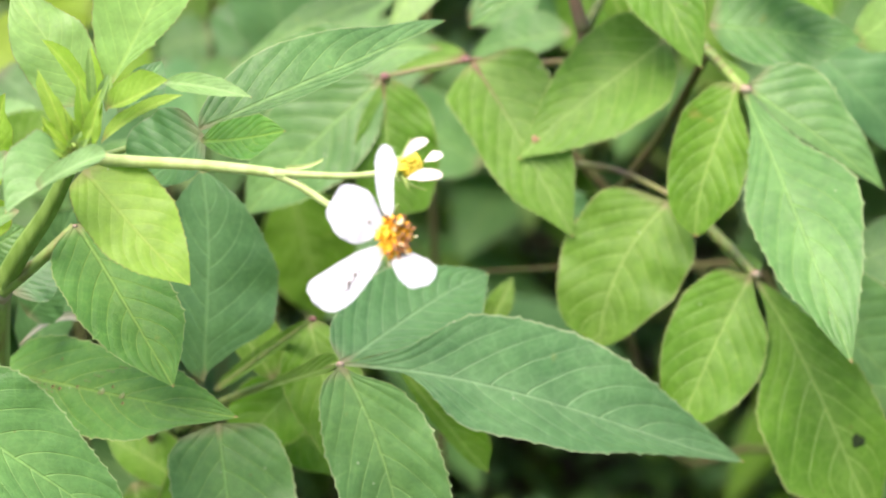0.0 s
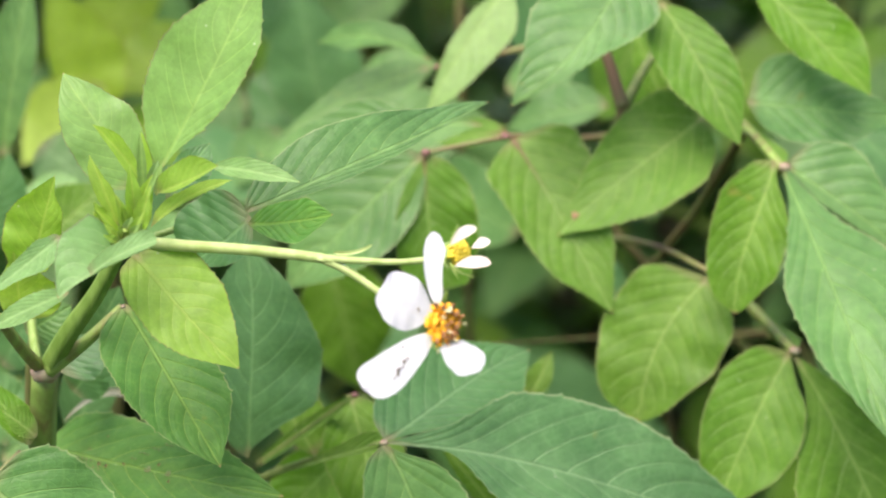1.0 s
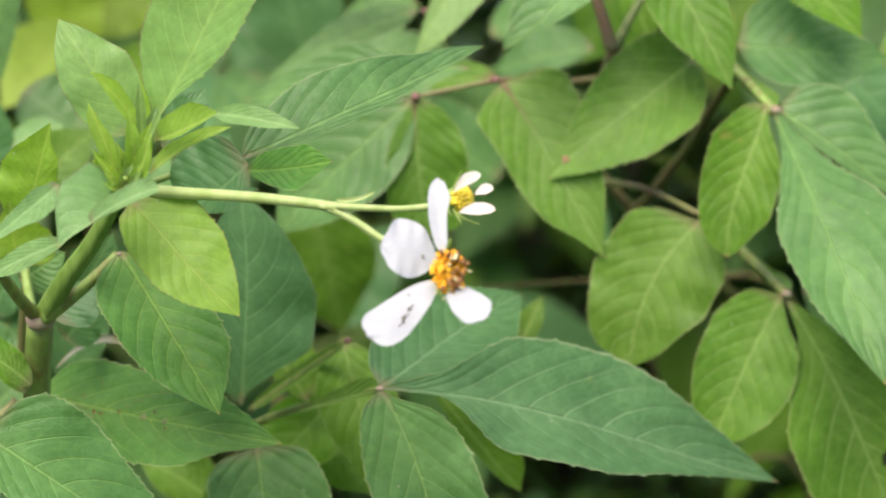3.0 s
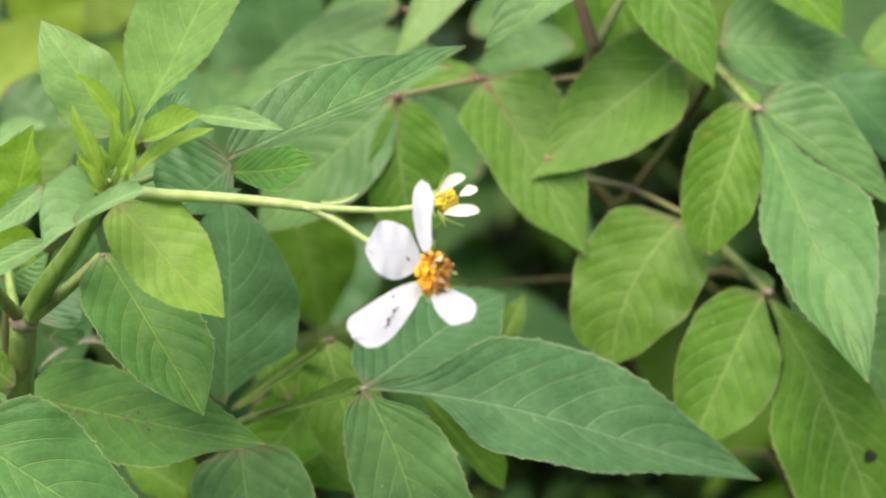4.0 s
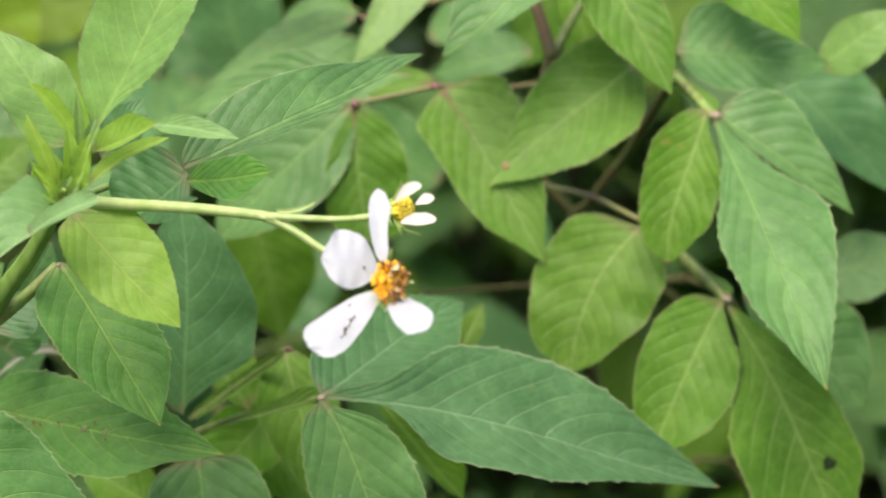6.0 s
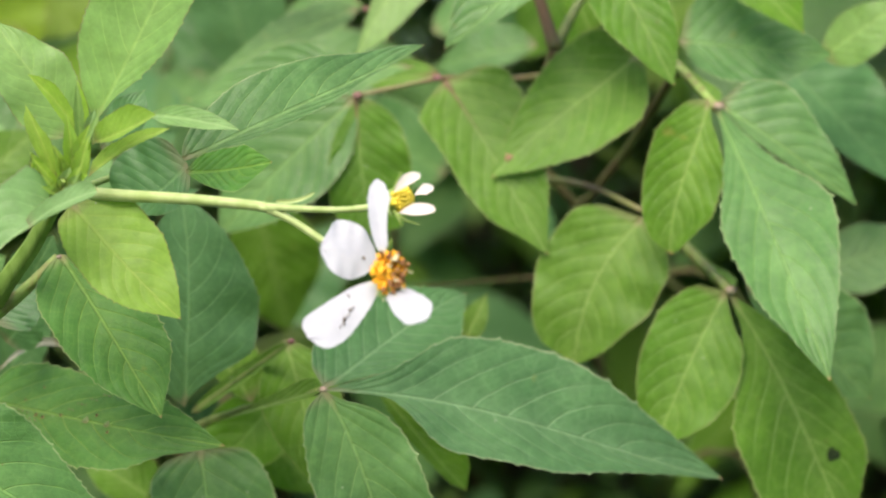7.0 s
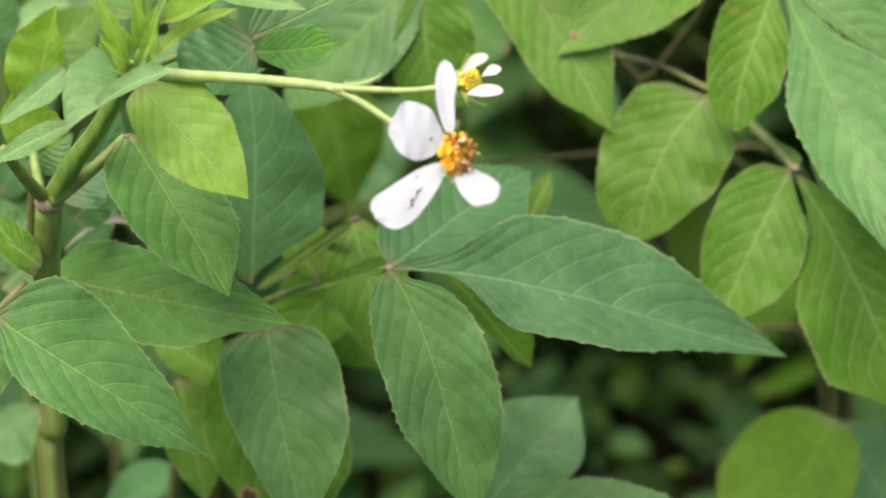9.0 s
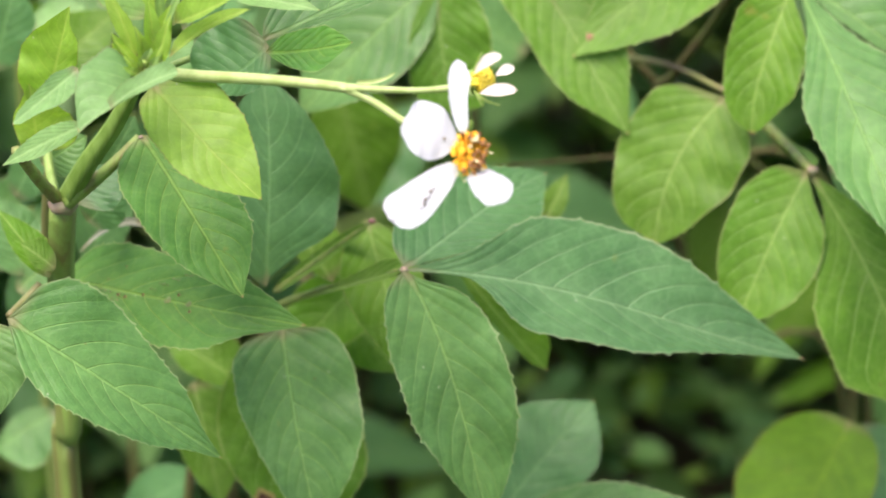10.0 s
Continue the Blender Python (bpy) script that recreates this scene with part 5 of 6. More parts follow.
# ---------------------------------------------------------------- low plants in the hollow
low = thing("leafy_plant", (0.0065, 0.1633, 0), "low shaded weed with broad bluish leaves", "plant", "leafy weeds")
stalk("stem", low, [(0.0065, 0.1633, 0), (0.0065, 0.1533, 0.276), (0.0065, 0.1333, 0.46)], [0.0026, 0.0022, 0.0012], STEM_OLD)
knob(low, (0.0065, 0.1333, 0.46), 0.0006, NODE_PINK)
blade(low, (0.0068, 0.1349, 0.4596), (0.0324, 0.1521, 0.4844), (0.0151, 0.0128), (-0.15, -0.73, 0.66), peak=(0.55, 0.62), full=0.70, arch=0.0020, look_of="blue", name="leaf")
blade(low, (0.0092, 0.1255, 0.4622), (0.0715, 0.1095, 0.4641), (0.014, 0.0059), (-0.18, -0.59, 0.79), peak=(0.49, 0.45), full=0.70, arch=0.0032, look_of="mature", name="leaf")
blade(low, (0.005, 0.133, 0.4593), (-0.0109, 0.1271, 0.4446), (0.0063, 0.0084), (-0.26, -0.76, 0.59), peak=(0.36, 0.45), full=0.75, arch=0.0011, look_of="blue", name="leaf")
yellowing = thing("leafy_plant", (0.1159, 0.2367, 0), "low weed with a yellow-green hanging leaf", "plant", "leafy weeds")
stalk("stem", yellowing, [(0.1159, 0.2367, 0), (0.1159, 0.2267, 0.2707), (0.1059, 0.1967, 0.4512)], [0.0026, 0.0022, 0.0012], STEM_RED)
knob(yellowing, (0.1059, 0.1967, 0.4512), 0.0010, NODE_PINK)
blade(yellowing, (0.1053, 0.1973, 0.4526), (0.0814, 0.1673, 0.4164), (0.0148, 0.0214), (-0.15, -0.71, 0.69), peak=(0.43, 0.50), full=0.42, arch=0.0040, look_of="yellow", name="leaf")
blade(yellowing, (0.1107, 0.2186, 0.4389), (0.1333, 0.2038, 0.4022), (0.0146, 0.0117), (0.14, -0.88, 0.44), peak=(0.52, 0.44), full=0.60, arch=0.0023, look_of="blue", name="leaf")
lower_left = thing("leafy_plant", (-0.0856, 0.1423, 0), "low shaded weed with bluish leaves", "plant", "leafy weeds")
stalk("stem", lower_left, [(-0.0656, 0.1723, 0), (-0.0656, 0.1623, 0.2827), (-0.0858, 0.1314, 0.4661)], [0.0010, 0.0010, 0.0008], STEM_DARK)
blade(lower_left, (-0.1001, 0.2150, 0.4125), (-0.0739, 0.2050, 0.4331), (0.0085, 0.0065), (-0.03, -0.64, 0.77), peak=(0.53, 0.48), full=0.75, arch=0.0011, look_of="blue", name="leaf")
blade(lower_left, (-0.1114, 0.1906, 0.4614), (-0.1286, 0.1865, 0.4515), (0.0112, 0.0048), (-0.19, -0.75, 0.63), peak=(0.61, 0.49), full=0.75, arch=0.0010, look_of="mature", name="leaf")
blade(lower_left, (-0.0575, 0.154, 0.4893), (-0.0775, 0.1586, 0.5006), (0.0059, 0.0086), (0.22, -0.7, 0.68), peak=(0.57, 0.43), full=0.60, arch=0.0012, look_of="mid", name="leaf")
blade(lower_left, (-0.0693, 0.1468, 0.4934), (-0.0632, 0.142, 0.4596), (0.0107, 0.0074), (0.24, -0.96, 0.18), peak=(0.35, 0.40), full=0.75, arch=0.0017, look_of="mid", name="leaf")
# ---------------------------------------------------------------- plants behind
pale = thing("leafy_plant", (-0.1209, 0.4135, 0), "pale yellow-green weed standing behind the flowering one", "plant", "leafy weeds")
stalk("stem", pale, [(-0.1209, 0.4135, 0), (-0.1209, 0.4085, 0.3008), (-0.1172, 0.4105, 0.5433)], [0.0020, 0.0016, 0.0012], STEM_DARK)
blade(pale, (-0.1156, 0.38, 0.5414), (-0.1373, 0.3457, 0.5256), (0.0103, 0.0136), (0.25, -0.53, 0.81), peak=(0.50, 0.41), full=0.60, arch=0.0022, look_of="lemon", name="leaf")
blade(pale, (-0.1247, 0.3874, 0.5234), (-0.1339, 0.3924, 0.5721), (0.005, 0.0202), (0.25, -0.96, 0.15), peak=(0.56, 0.44), full=0.60, arch=0.0025, look_of="lemon", name="leaf")
blade(pale, (-0.117, 0.4192, 0.5265), (-0.0883, 0.4271, 0.5461), (0.012, 0.0111), (-0.14, -0.83, 0.54), peak=(0.57, 0.58), full=0.60, arch=0.0018, look_of="lemon", name="leaf")
blade(pale, (-0.1134, 0.4027, 0.524), (-0.0912, 0.3832, 0.513), (0.0137, 0.0112), (-0.11, -0.58, 0.81), peak=(0.60, 0.51), full=0.60, arch=0.0016, look_of="yellow", name="leaf")
blade(pale, (-0.1208, 0.4384, 0.5344), (-0.1091, 0.453, 0.5706), (0.0131, 0.0131), (-0.01, -0.93, 0.38), peak=(0.40, 0.60), full=0.60, arch=0.0020, look_of="lemon", name="leaf")
blade(pale, (-0.1141, 0.3447, 0.5232), (-0.0999, 0.3407, 0.5133), (0.0078, 0.0067), (0.21, -0.76, 0.62), peak=(0.56, 0.52), full=0.60, arch=0.0009, look_of="mature", name="leaf")
blade(pale, (-0.1018, 0.4999, 0.5149), (-0.1121, 0.5108, 0.5419), (0.0089, 0.0076), (0.18, -0.89, 0.43), peak=(0.60, 0.48), full=0.60, arch=0.0015, look_of="mature", name="leaf")
left_back = thing("leafy_plant", (-0.1249, 0.26, 0), "green weed with upright leaves behind the flowering one", "plant", "leafy weeds")
stalk("stem", left_back, [(-0.1249, 0.26, 0), (-0.1249, 0.255, 0.335), (-0.1241, 0.2487, 0.5799)], [0.0022, 0.0018, 0.0012], STEM_OLD)
blade(left_back, (-0.1211, 0.2252, 0.5719), (-0.1129, 0.2352, 0.6209), (0.0097, 0.0054), (0.04, -0.98, 0.19), peak=(0.43, 0.56), full=0.70, arch=0.0025, look_of="mature", name="leaf")
blade(left_back, (-0.1192, 0.184, 0.5636), (-0.1121, 0.1849, 0.5878), (0.0052, 0.0075), (-0.09, -0.99, 0.06), peak=(0.38, 0.62), full=0.60, arch=0.0013, look_of="blue", name="leaf")
blade(left_back, (-0.114, 0.244, 0.5684), (-0.1, 0.24, 0.5583), (0.0109, 0.009), (0.22, -0.76, 0.61), peak=(0.54, 0.38), full=0.60, arch=0.0009, look_of="pale", name="leaf")
blade(left_back, (-0.1158, 0.2206, 0.5606), (-0.1006, 0.2229, 0.5662), (0.0046, 0.0073), (-0.12, -0.77, 0.63), peak=(0.60, 0.53), full=0.60, arch=0.0008, look_of="pale", name="leaf")
blade(left_back, (-0.1148, 0.1721, 0.534), (-0.1049, 0.1699, 0.5506), (0.0047, 0.0062), (-0.4, -0.91, 0.12), peak=(0.44, 0.41), full=0.60, arch=0.0010, look_of="blue", name="leaf")
blade(left_back, (-0.1246, 0.1733, 0.5144), (-0.1065, 0.1751, 0.5415), (0.0075, 0.0115), (-0.3, -0.92, 0.26), peak=(0.62, 0.41), full=0.60, arch=0.0016, look_of="mature", name="leaf")
blade(left_back, (-0.112, 0.1483, 0.5186), (-0.0991, 0.1525, 0.529), (0.0036, 0.0058), (-0.18, -0.81, 0.55), peak=(0.40, 0.49), full=0.60, arch=0.0009, look_of="mature", name="leaf")
blade(left_back, (-0.0824, 0.1981, 0.5528), (-0.0704, 0.203, 0.565), (0.0061, 0.0084), (-0.16, -0.85, 0.5), peak=(0.37, 0.62), full=0.60, arch=0.0009, look_of="mature", name="leaf")
blade(left_back, (-0.1094, 0.1497, 0.5222), (-0.1179, 0.1572, 0.5406), (0.0071, 0.0082), (0.27, -0.84, 0.47), peak=(0.57, 0.55), full=0.60, arch=0.0011, look_of="mature", name="leaf")
blade(left_back, (-0.1156, 0.2000, 0.5014), (-0.1174, 0.2000, 0.5348), 0, (0.10, -0.85, 0.50), halves=((0.0019, 0.0047, 0.0074, 0.0078, 0.0058, 0.0030, 0.0009), (0.0019, 0.0047, 0.0074, 0.0078, 0.0058, 0.0030, 0.0009)), look_of="mature", name="leaf", fold=0.15, arch=0.0015, rows=80)
blade(left_back, (-0.0949, 0.1550, 0.5217), (-0.0834, 0.1550, 0.5545), 0, (0.10, -0.85, 0.50), halves=((0.0017, 0.0042, 0.0066, 0.0070, 0.0052, 0.0026, 0.0008), (0.0017, 0.0042, 0.0066, 0.0070, 0.0052, 0.0026, 0.0008)), look_of="blue", name="leaf", fold=0.15, arch=0.0015, rows=80)
blade(left_back, (-0.1144, 0.1700, 0.4962), (-0.1100, 0.1700, 0.5224), 0, (0.10, -0.85, 0.50), halves=((0.0015, 0.0036, 0.0057, 0.0060, 0.0045, 0.0023, 0.0007), (0.0015, 0.0036, 0.0057, 0.0060, 0.0045, 0.0023, 0.0007)), look_of="blue", name="leaf", fold=0.15, arch=0.0015, rows=80)
blade(left_back, (-0.1087, 0.2000, 0.5560), (-0.0907, 0.2100, 0.5698), (0.0090, 0.0085), (0.10, -0.85, 0.50), fold=0.15, arch=0.0015, look_of="mid", name="leaf", rows=80)
blade(left_back, (-0.084, 0.118, 0.5641), (-0.0753, 0.112, 0.5811), 0, (0.15, -0.88, 0.45), halves=((0.0019, 0.004, 0.0059, 0.0062, 0.0046, 0.0025, 0.0007), (0.0019, 0.004, 0.0059, 0.0062, 0.0046, 0.0025, 0.0007)), look_of="blue", name="leaf", fold=0.15, arch=0.0012, rows=80)
blade(left_back, (-0.0955, 0.1, 0.5742), (-0.0848, 0.1, 0.5812), 0, (0.15, -0.88, 0.45), halves=((0.0016, 0.0036, 0.0052, 0.0055, 0.0041, 0.0022, 0.0007), (0.0016, 0.0036, 0.0052, 0.0055, 0.0041, 0.0022, 0.0007)), look_of="mature", name="leaf", fold=0.15, arch=0.0012, rows=80)
blade(left_back, (-0.0889, 0.12, 0.5507), (-0.0783, 0.115, 0.564), 0, (0.15, -0.88, 0.45), halves=((0.0018, 0.0039, 0.0057, 0.006, 0.0045, 0.0024, 0.0007), (0.0018, 0.0039, 0.0057, 0.006, 0.0045, 0.0024, 0.0007)), look_of="blue", name="leaf", fold=0.15, arch=0.0012, rows=80)
middle_back = thing("leafy_plant", (-0.0605, 0.4263, 0), "dark bluish weed standing back in the thicket", "plant", "leafy weeds")
stalk("stem", middle_back, [(-0.0605, 0.4263, 0), (-0.0605, 0.4163, 0.305), (-0.0448, 0.4399, 0.5381)], [0.0022, 0.0018, 0.0012], STEM_RED)
blade(middle_back, (-0.0473, 0.4069, 0.5345), (-0.067, 0.3874, 0.5234), (0.0098, 0.0138), (0.18, -0.62, 0.77), peak=(0.47, 0.60), full=0.60, arch=0.0015, look_of="blue", name="leaf")
blade(middle_back, (-0.0565, 0.4384, 0.5344), (-0.0643, 0.4494, 0.5615), (0.0121, 0.013), (0.13, -0.91, 0.4), peak=(0.51, 0.35), full=0.60, arch=0.0015, look_of="blue", name="leaf")
blade(middle_back, (-0.0587, 0.3745, 0.5278), (-0.0696, 0.3433, 0.5199), (0.0101, 0.0086), (0.24, -0.32, 0.92), peak=(0.49, 0.46), full=0.60, arch=0.0017, look_of="mature", name="leaf")
blade(middle_back, (-0.0448, 0.4406, 0.5399), (-0.0175, 0.4457, 0.5525), (0.0093, 0.0065), (-0.13, -0.79, 0.6), peak=(0.57, 0.54), full=0.60, arch=0.0015, look_of="mature", name="leaf")
blade(middle_back, (-0.0699, 0.4041, 0.5275), (-0.0888, 0.402, 0.5223), (0.0108, 0.0089), (-0.09, -0.76, 0.64), peak=(0.62, 0.38), full=0.60, arch=0.0010, look_of="mature", name="leaf")
blade(middle_back, (-0.081, 0.4999, 0.5149), (-0.0914, 0.5092, 0.5381), (0.0087, 0.0096), (0.18, -0.88, 0.44), peak=(0.62, 0.44), full=0.60, arch=0.0014, look_of="blue", name="leaf")
blade(middle_back, (-0.0288, 0.31, 0.5646), (-0.0052, 0.3125, 0.5708), (0.0075, 0.0075), (-0.09, -0.76, 0.65), peak=(0.51, 0.49), full=0.60, arch=0.0012, look_of="mature", name="leaf")
blade(middle_back, (0.015, 0.3094, 0.563), (0.0369, 0.3138, 0.574), (0.0068, 0.0085), (-0.15, -0.77, 0.61), peak=(0.52, 0.60), full=0.60, arch=0.0012, look_of="mature", name="leaf")
blade(middle_back, (-0.0477, 0.4905, 0.4918), (-0.0768, 0.4999, 0.5149), (0.0105, 0.0171), (0.19, -0.8, 0.57), peak=(0.62, 0.51), full=0.60, arch=0.0019, look_of="blue", name="leaf")
blade(middle_back, (-0.0623, 0.4636, 0.5138), (-0.0336, 0.4404, 0.4986), (0.0123, 0.0156), (-0.1, -0.63, 0.77), peak=(0.60, 0.47), full=0.60, arch=0.0020, look_of="mature", name="leaf")
blade(middle_back, (-0.0735, 0.4868, 0.5276), (-0.0925, 0.4621, 0.5101), (0.0137, 0.0105), (0.14, -0.64, 0.75), peak=(0.40, 0.52), full=0.60, arch=0.0018, look_of="mid", name="leaf")
blade(middle_back, (-0.0394, 0.503, 0.5226), (-0.0643, 0.5123, 0.5458), (0.0092, 0.0154), (0.19, -0.83, 0.53), peak=(0.50, 0.42), full=0.60, arch=0.0018, look_of="mature", name="leaf")
blade(middle_back, (-0.0268, 0.3487, 0.5331), (-0.0053, 0.3184, 0.5236), (0.0123, 0.0136), (-0.23, -0.44, 0.87), peak=(0.62, 0.42), full=0.60, arch=0.0019, look_of="mature", name="leaf")
blade(middle_back, (-0.0844, 0.3745, 0.5278), (-0.066, 0.3413, 0.5149), (0.011, 0.011), (-0.13, -0.42, 0.9), peak=(0.57, 0.43), full=0.60, arch=0.0020, look_of="blue", name="leaf")
blade(middle_back, (-0.0378, 0.3694, 0.4417), (-0.0142, 0.3818, 0.4723), (0.0107, 0.0149), (-0.19, -0.85, 0.49), peak=(0.56, 0.54), full=0.60, arch=0.0020, look_of="blue", name="leaf")
blade(broad, (-0.0233, 0.1467, 0.5254), (-0.0434, 0.1349, 0.5065), (0.0101, 0.0097), (-0.13, -0.77, 0.62), peak=(0.46, 0.62), full=0.70, arch=0.0015, look_of="mid", name="leaf")
centre_back = thing("leafy_plant", (0.1211, 0.3401, 0), "shaded weed deep in the thicket", "plant", "leafy weeds")
stalk("stem", centre_back, [(0.1211, 0.3401, 0), (0.1211, 0.3101, 0.4376), (0.055, 0.2829, 0.4975)], [0.0012, 0.0011, 0.0008], STEM_DARK)
stalk("twig", centre_back, [(0.0546, 0.2771, 0.4982), (0.0263, 0.2517, 0.5072), (0.0084, 0.2327, 0.5141)], [0.00070, 0.00063, 0.00056], STEM_DARK)
blade(centre_back, (0.0402, 0.2801, 0.5202), (0.0501, 0.2758, 0.5096), (0.0054, 0.0066), (0.18, -0.84, 0.51), peak=(0.44, 0.49), full=0.60, arch=0.0008, look_of="blue", name="leaf")

deep = thing("leafy_plant", (0.0100, 0.4000, 0), "dim weed with broad leaves deep in the thicket", "plant", "leafy weeds")
stalk("stem", deep, [(0.0100, 0.4000, 0), (0.0080, 0.3900, 0.3000), (0.0000, 0.3800, 0.5800)], [0.0022, 0.0018, 0.0012], STEM_DARK)
blade(deep, (0.0194, 0.3269, 0.5110), (-0.0257, 0.3331, 0.5344), (0.0133, 0.0133), (-0.05, -0.80, 0.60), peak=(0.45, 0.42), full=0.60, arch=0.0020, look_of="mature", name="leaf", rows=60)
blade(deep, (-0.0430, 0.3769, 0.5275), (-0.0520, 0.3831, 0.5736), (0.0152, 0.0163), (-0.01, -0.80, 0.60), peak=(0.45, 0.42), full=0.60, arch=0.0020, look_of="blue", name="leaf", rows=60)
blade(deep, (0.0000, 0.3569, 0.4969), (0.0260, 0.3631, 0.5374), (0.0147, 0.0154), (0.19, -0.80, 0.60), peak=(0.45, 0.42), full=0.60, arch=0.0020, look_of="mature", name="leaf", rows=60)
blade(deep, (-0.0412, 0.3369, 0.5356), (0.0100, 0.3431, 0.5437), (0.0145, 0.0158), (0.17, -0.80, 0.60), peak=(0.45, 0.42), full=0.60, arch=0.0020, look_of="mature", name="leaf", rows=60)
blade(deep, (0.0175, 0.3569, 0.5832), (0.0435, 0.3631, 0.5427), (0.0137, 0.0137), (0.08, -0.80, 0.60), peak=(0.45, 0.42), full=0.60, arch=0.0020, look_of="blue", name="leaf", rows=60)
blade(deep, (0.0628, 0.3569, 0.5793), (0.0450, 0.3631, 0.5354), (0.0168, 0.0170), (-0.15, -0.80, 0.60), peak=(0.45, 0.42), full=0.60, arch=0.0020, look_of="mid", name="leaf", rows=60)
blade(deep, (-0.0385, 0.2969, 0.5146), (-0.0295, 0.3031, 0.4685), (0.0153, 0.0141), (0.17, -0.80, 0.60), peak=(0.45, 0.42), full=0.60, arch=0.0020, look_of="mid", name="leaf", rows=60)

# ---------------------------------------------------------------- thicket and ground
templates = [
    undergrowth_plant(1, "green leafy weed crowding the thicket", ["mid", "mature", "mid"]),
    undergrowth_plant(2, "dark bluish leafy weed crowding the thicket", ["blue", "mature", "blue"]),
    undergrowth_plant(3, "light green leafy weed crowding the thicket", ["mid", "young", "mature"]),
]
spots = random.Random(11)
placed = [(-0.42, 0.42)]
for ob, (px, py) in zip(templates, ((-0.30, 0.48), (-0.16, 0.65), (0.30, 0.44))):
    ob.matrix_basis = pose(px, py, 0, 0, 0, spots.uniform(0, 360))
    placed.append((px, py))
tries = 0
while len(placed) < 118 and tries < 6000:
    tries += 1
    px, py = spots.uniform(-1.1, 1.1), spots.uniform(0.30, 1.35)
    if abs(px) > 0.22 + 0.32 * (py + 0.5) + 0.12:
        continue
    if py < 0.46 and -0.17 < px < 0.24 or py < 0.62 and -0.1 < px < 0.24 or py < 0.75 and -0.02 < px < 0.2:
        continue
    if min((px - qx) ** 2 + (py - qy) ** 2 for qx, qy in placed) < 0.062 ** 2:
        continue
    placed.append((px, py))
    kind, stand = spots.randrange(3), pose(px, py, 0, spots.uniform(-5, 5), spots.uniform(-5, 5), spots.uniform(0, 360))
    # stretched in height so that leafy tops above the view shade the thicket
    tall, wide = spots.uniform(1.35, 1.75), spots.uniform(1.05, 1.3)
    if -0.32 < px < -0.1 and py < 0.52 or 0.02 < px < 0.2 and py < 0.84:
        continue
    grown = copy_thing(templates[kind], stand)
    grown.scale = (wide, wide, tall)

# taller weeds added over the hollow, bare below, their unseen leafy tops casting shade
shade_weed = undergrowth_plant(4, "added tall weed, bare below, with an unseen leafy top for shade", ["mid", "mature"], 0.76, 0.80)
shade_weed.matrix_basis = pose(0.22, 0.56, 0, 0, 0, 40)
tall_spots = [(0.12, 0.56)]
tries = 0
while len(tall_spots) < 6 and tries < 3000:
    tries += 1
    px, py = spots.uniform(-0.15, 0.25), spots.uniform(0.46, 0.78)
    if min((px - qx) ** 2 + (py - qy) ** 2 for qx, qy in tall_spots) < 0.12 ** 2:
        continue
    tall_spots.append((px, py))
    copy_thing(shade_weed, pose(px, py, 0, spots.uniform(-4, 4), spots.uniform(-4, 4), spots.uniform(0, 360)))


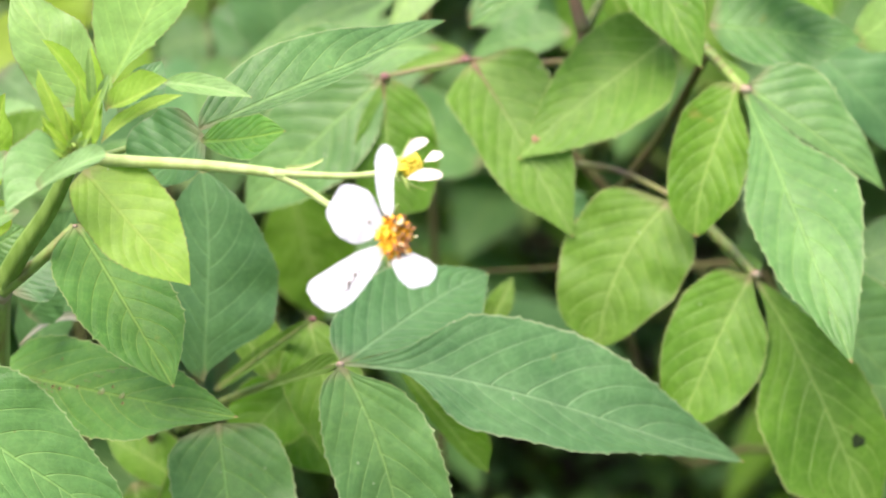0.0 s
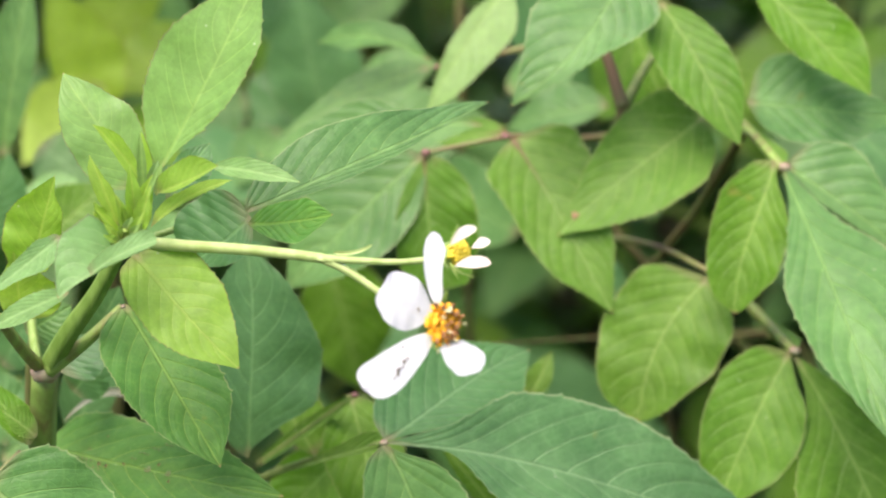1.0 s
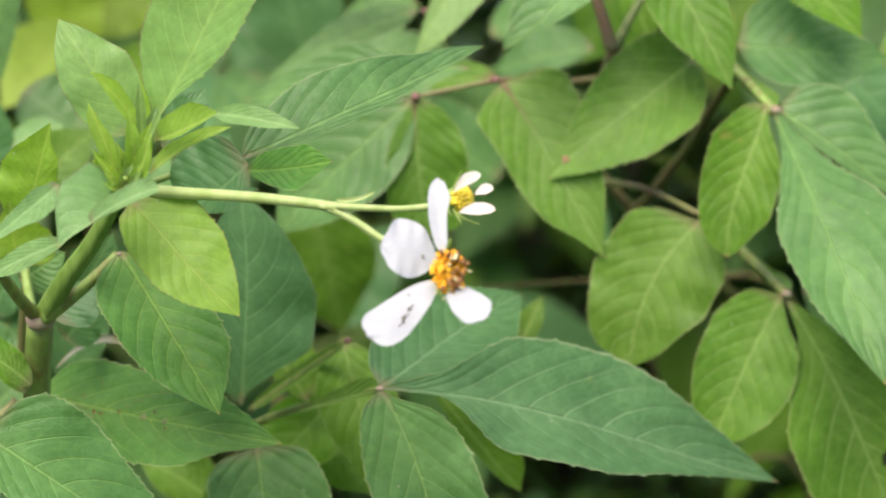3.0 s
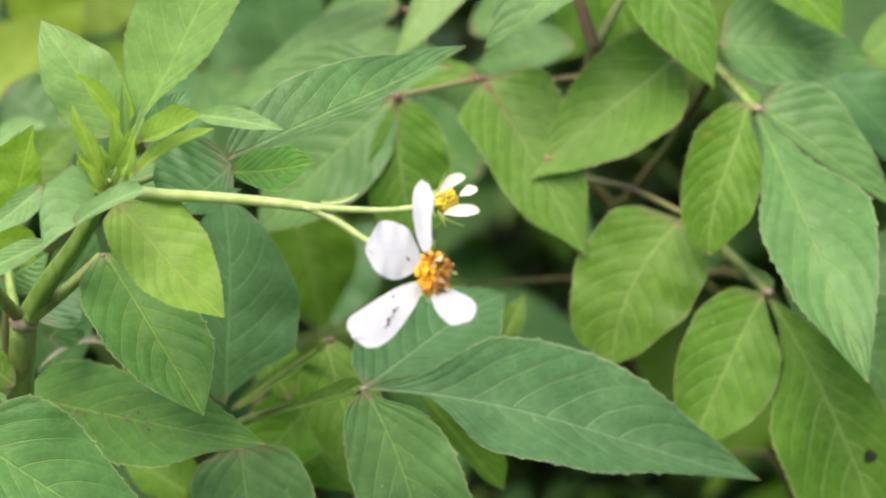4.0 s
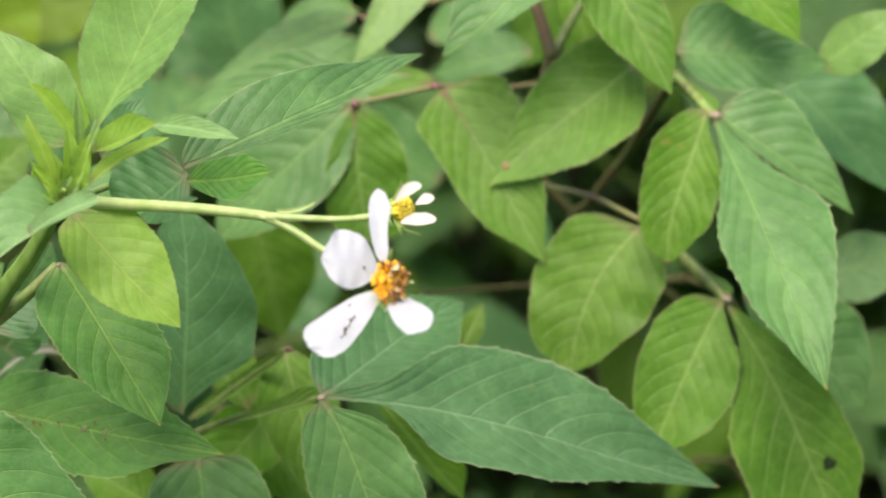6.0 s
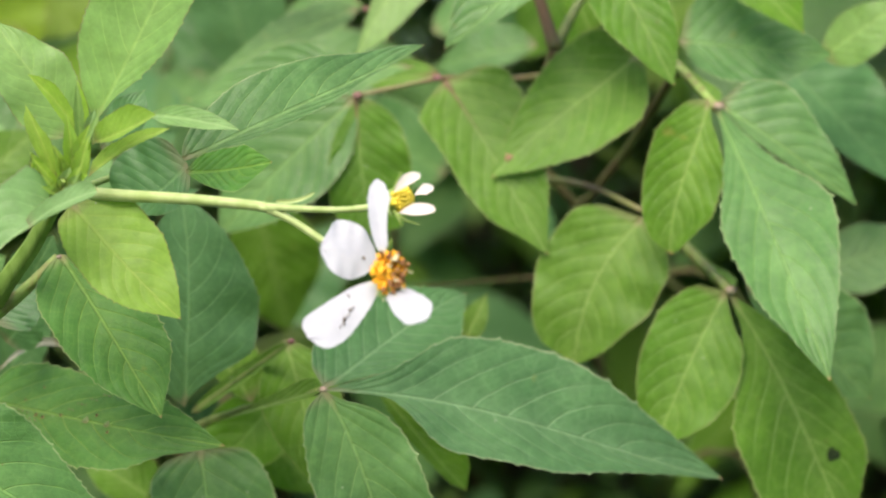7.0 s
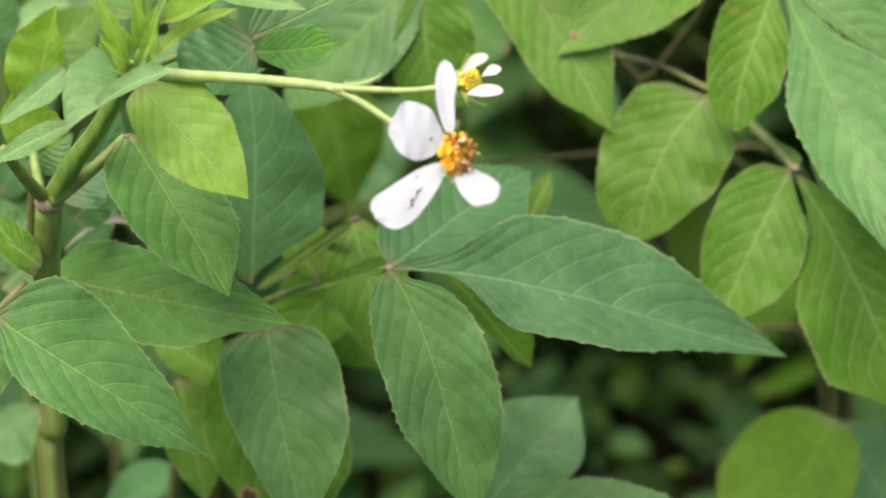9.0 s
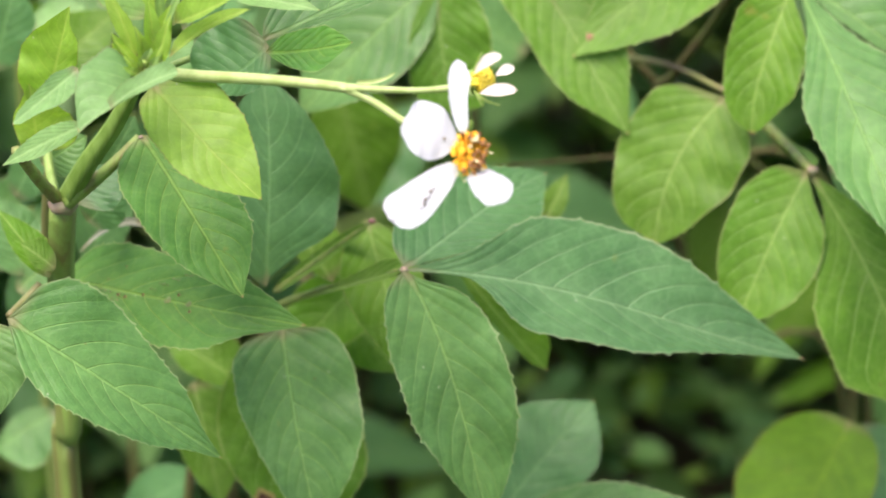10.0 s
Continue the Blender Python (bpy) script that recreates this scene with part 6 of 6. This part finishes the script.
# dense small growth between and under the plants
def undergrowth(count, seed, wide=False):
    rng = np.random.default_rng(seed)
    ss, uu = np.linspace(0, 1, 9), np.array([-1.0, -0.5, 0.0, 0.5, 1.0])
    prof = (1 - (1 - np.minimum(1, ss / 0.42)) ** 2.1) ** 0.7 * (1 - np.maximum(0, (ss - 0.42) / 0.58) ** 1.8)
    verts, faces, uv, sz = [], [], [], []
    cell = [(i * 5 + j, i * 5 + j + 1, i * 5 + j + 6, i * 5 + j + 5) for i in range(8) for j in range(4)]
    made = 0
    while made < count:
        if wide:
            x, y = rng.uniform(-3.2, 3.2), rng.uniform(-2.2, 4.2)
            if abs(x) < 0.30 + 0.36 * (y + 0.6) and -0.12 < y < 1.4:
                continue
            far = math.hypot(x, y - 1.0) + 0.35 * math.sin(3 * math.atan2(y - 1.0, x) + 1) + 0.2 * math.sin(7 * math.atan2(y - 1.0, x))
            if far > rng.uniform(1.9, 3.1):
                continue
            # leaves in front, below the view, are added to block light into the hollow
            top = 0.46 + 0.12 * math.sin(3 * x + 1) * math.sin(2.3 * y) if y > -0.1 or abs(x) > 0.6 else 0.38
        else:
            x, y = rng.uniform(-1.0, 1.0), rng.uniform(0.10, 1.75)
            top = 0.13 + 0.04 * min(1.0, max(0.0, (y - 0.4) / 0.3))
            if abs(x) > 0.30 + 0.36 * (y + 0.3):
                continue
        z = top * rng.uniform(0.05, 1.0) ** 0.7
        length = rng.uniform(0.07, 0.13) if wide else rng.uniform(0.016, 0.044)
        w = rng.uniform(0, 6.283)
        axis = np.array([math.cos(w), math.sin(w), rng.uniform(-0.9, 0.1)])
        axis /= np.linalg.norm(axis)
        n = np.array([rng.uniform(-0.4, 0.4), rng.uniform(-0.6, 0.2), 1.0]) if wide else np.array([rng.uniform(-0.9, 0.9), rng.uniform(-0.9, 0.7), 0.7])
        n -= axis * n.dot(axis)
        n /= np.linalg.norm(n)
        side = np.cross(axis, n)
        half = length * rng.uniform(0.22, 0.32)
        base = np.array([x, y, z])
        lat = half * prof[:, None] * uu[None, :]
        pts = (base + axis * (length * ss)[:, None, None] + side * lat[:, :, None] + n * (np.abs(lat) * 0.15 + (0.2 * length * ss * (1 - ss))[:, None])[:, :, None])
        faces.extend([tuple(q + len(verts) for q in c) for c in cell])
        verts.extend(pts.reshape(-1, 3).tolist())
        uv.extend([(0.5 + 0.5 * u, s) for s in ss for u in uu])
        sz.extend([(abs(a), s * length) for s, row in zip(ss, lat) for a in row])
        made += 1
    return verts, faces, {"blade": uv, "size": sz}


for seed, look_of, count in ((3, "mature", 4200), (4, "blue", 3000), (5, "mid", 1800)):
    v, f, maps = undergrowth(count, seed)
    tagged(mesh_object("undergrowth", v, f, LEAF[look_of], uvs=maps), "shaded small green leaves filling the thicket", "undergrowth", kind="stuff")
for seed, look_of, count in ((6, "mature", 5200), (7, "mid", 4200)):
    v, f, maps = undergrowth(count, seed, True)
    tagged(mesh_object("undergrowth", v, f, LEAF[look_of], uvs=maps), "green weeds added around the flowering plant, blocking light in front", "undergrowth", kind="stuff")

gv, gf = [], []
rings = [0.0, 0.15, 0.3, 0.5, 0.8, 1.2, 1.8, 2.6, 4, 7, 14, 40, 150, 800]
for i, r in enumerate(rings):
    for k in range(48):
        w = 2 * math.pi * k / 48
        x, y = r * math.cos(w), 0.5 + r * math.sin(w)
        gv.append((x, y, 0.02 * noise.noise(Vector((x * 3, y * 3, 0))) * min(1.0, 3.0 / (r + 0.1)) - 0.012))
for i in range(len(rings) - 1):
    for k in range(48):
        k2 = (k + 1) % 48
        gf.append((i * 48 + k, i * 48 + k2, (i + 1) * 48 + k2, (i + 1) * 48 + k))
ground = mesh_object("ground", gv, gf, SOIL)
tagged(ground, "dark bare soil under the weeds", "ground", kind="structure")
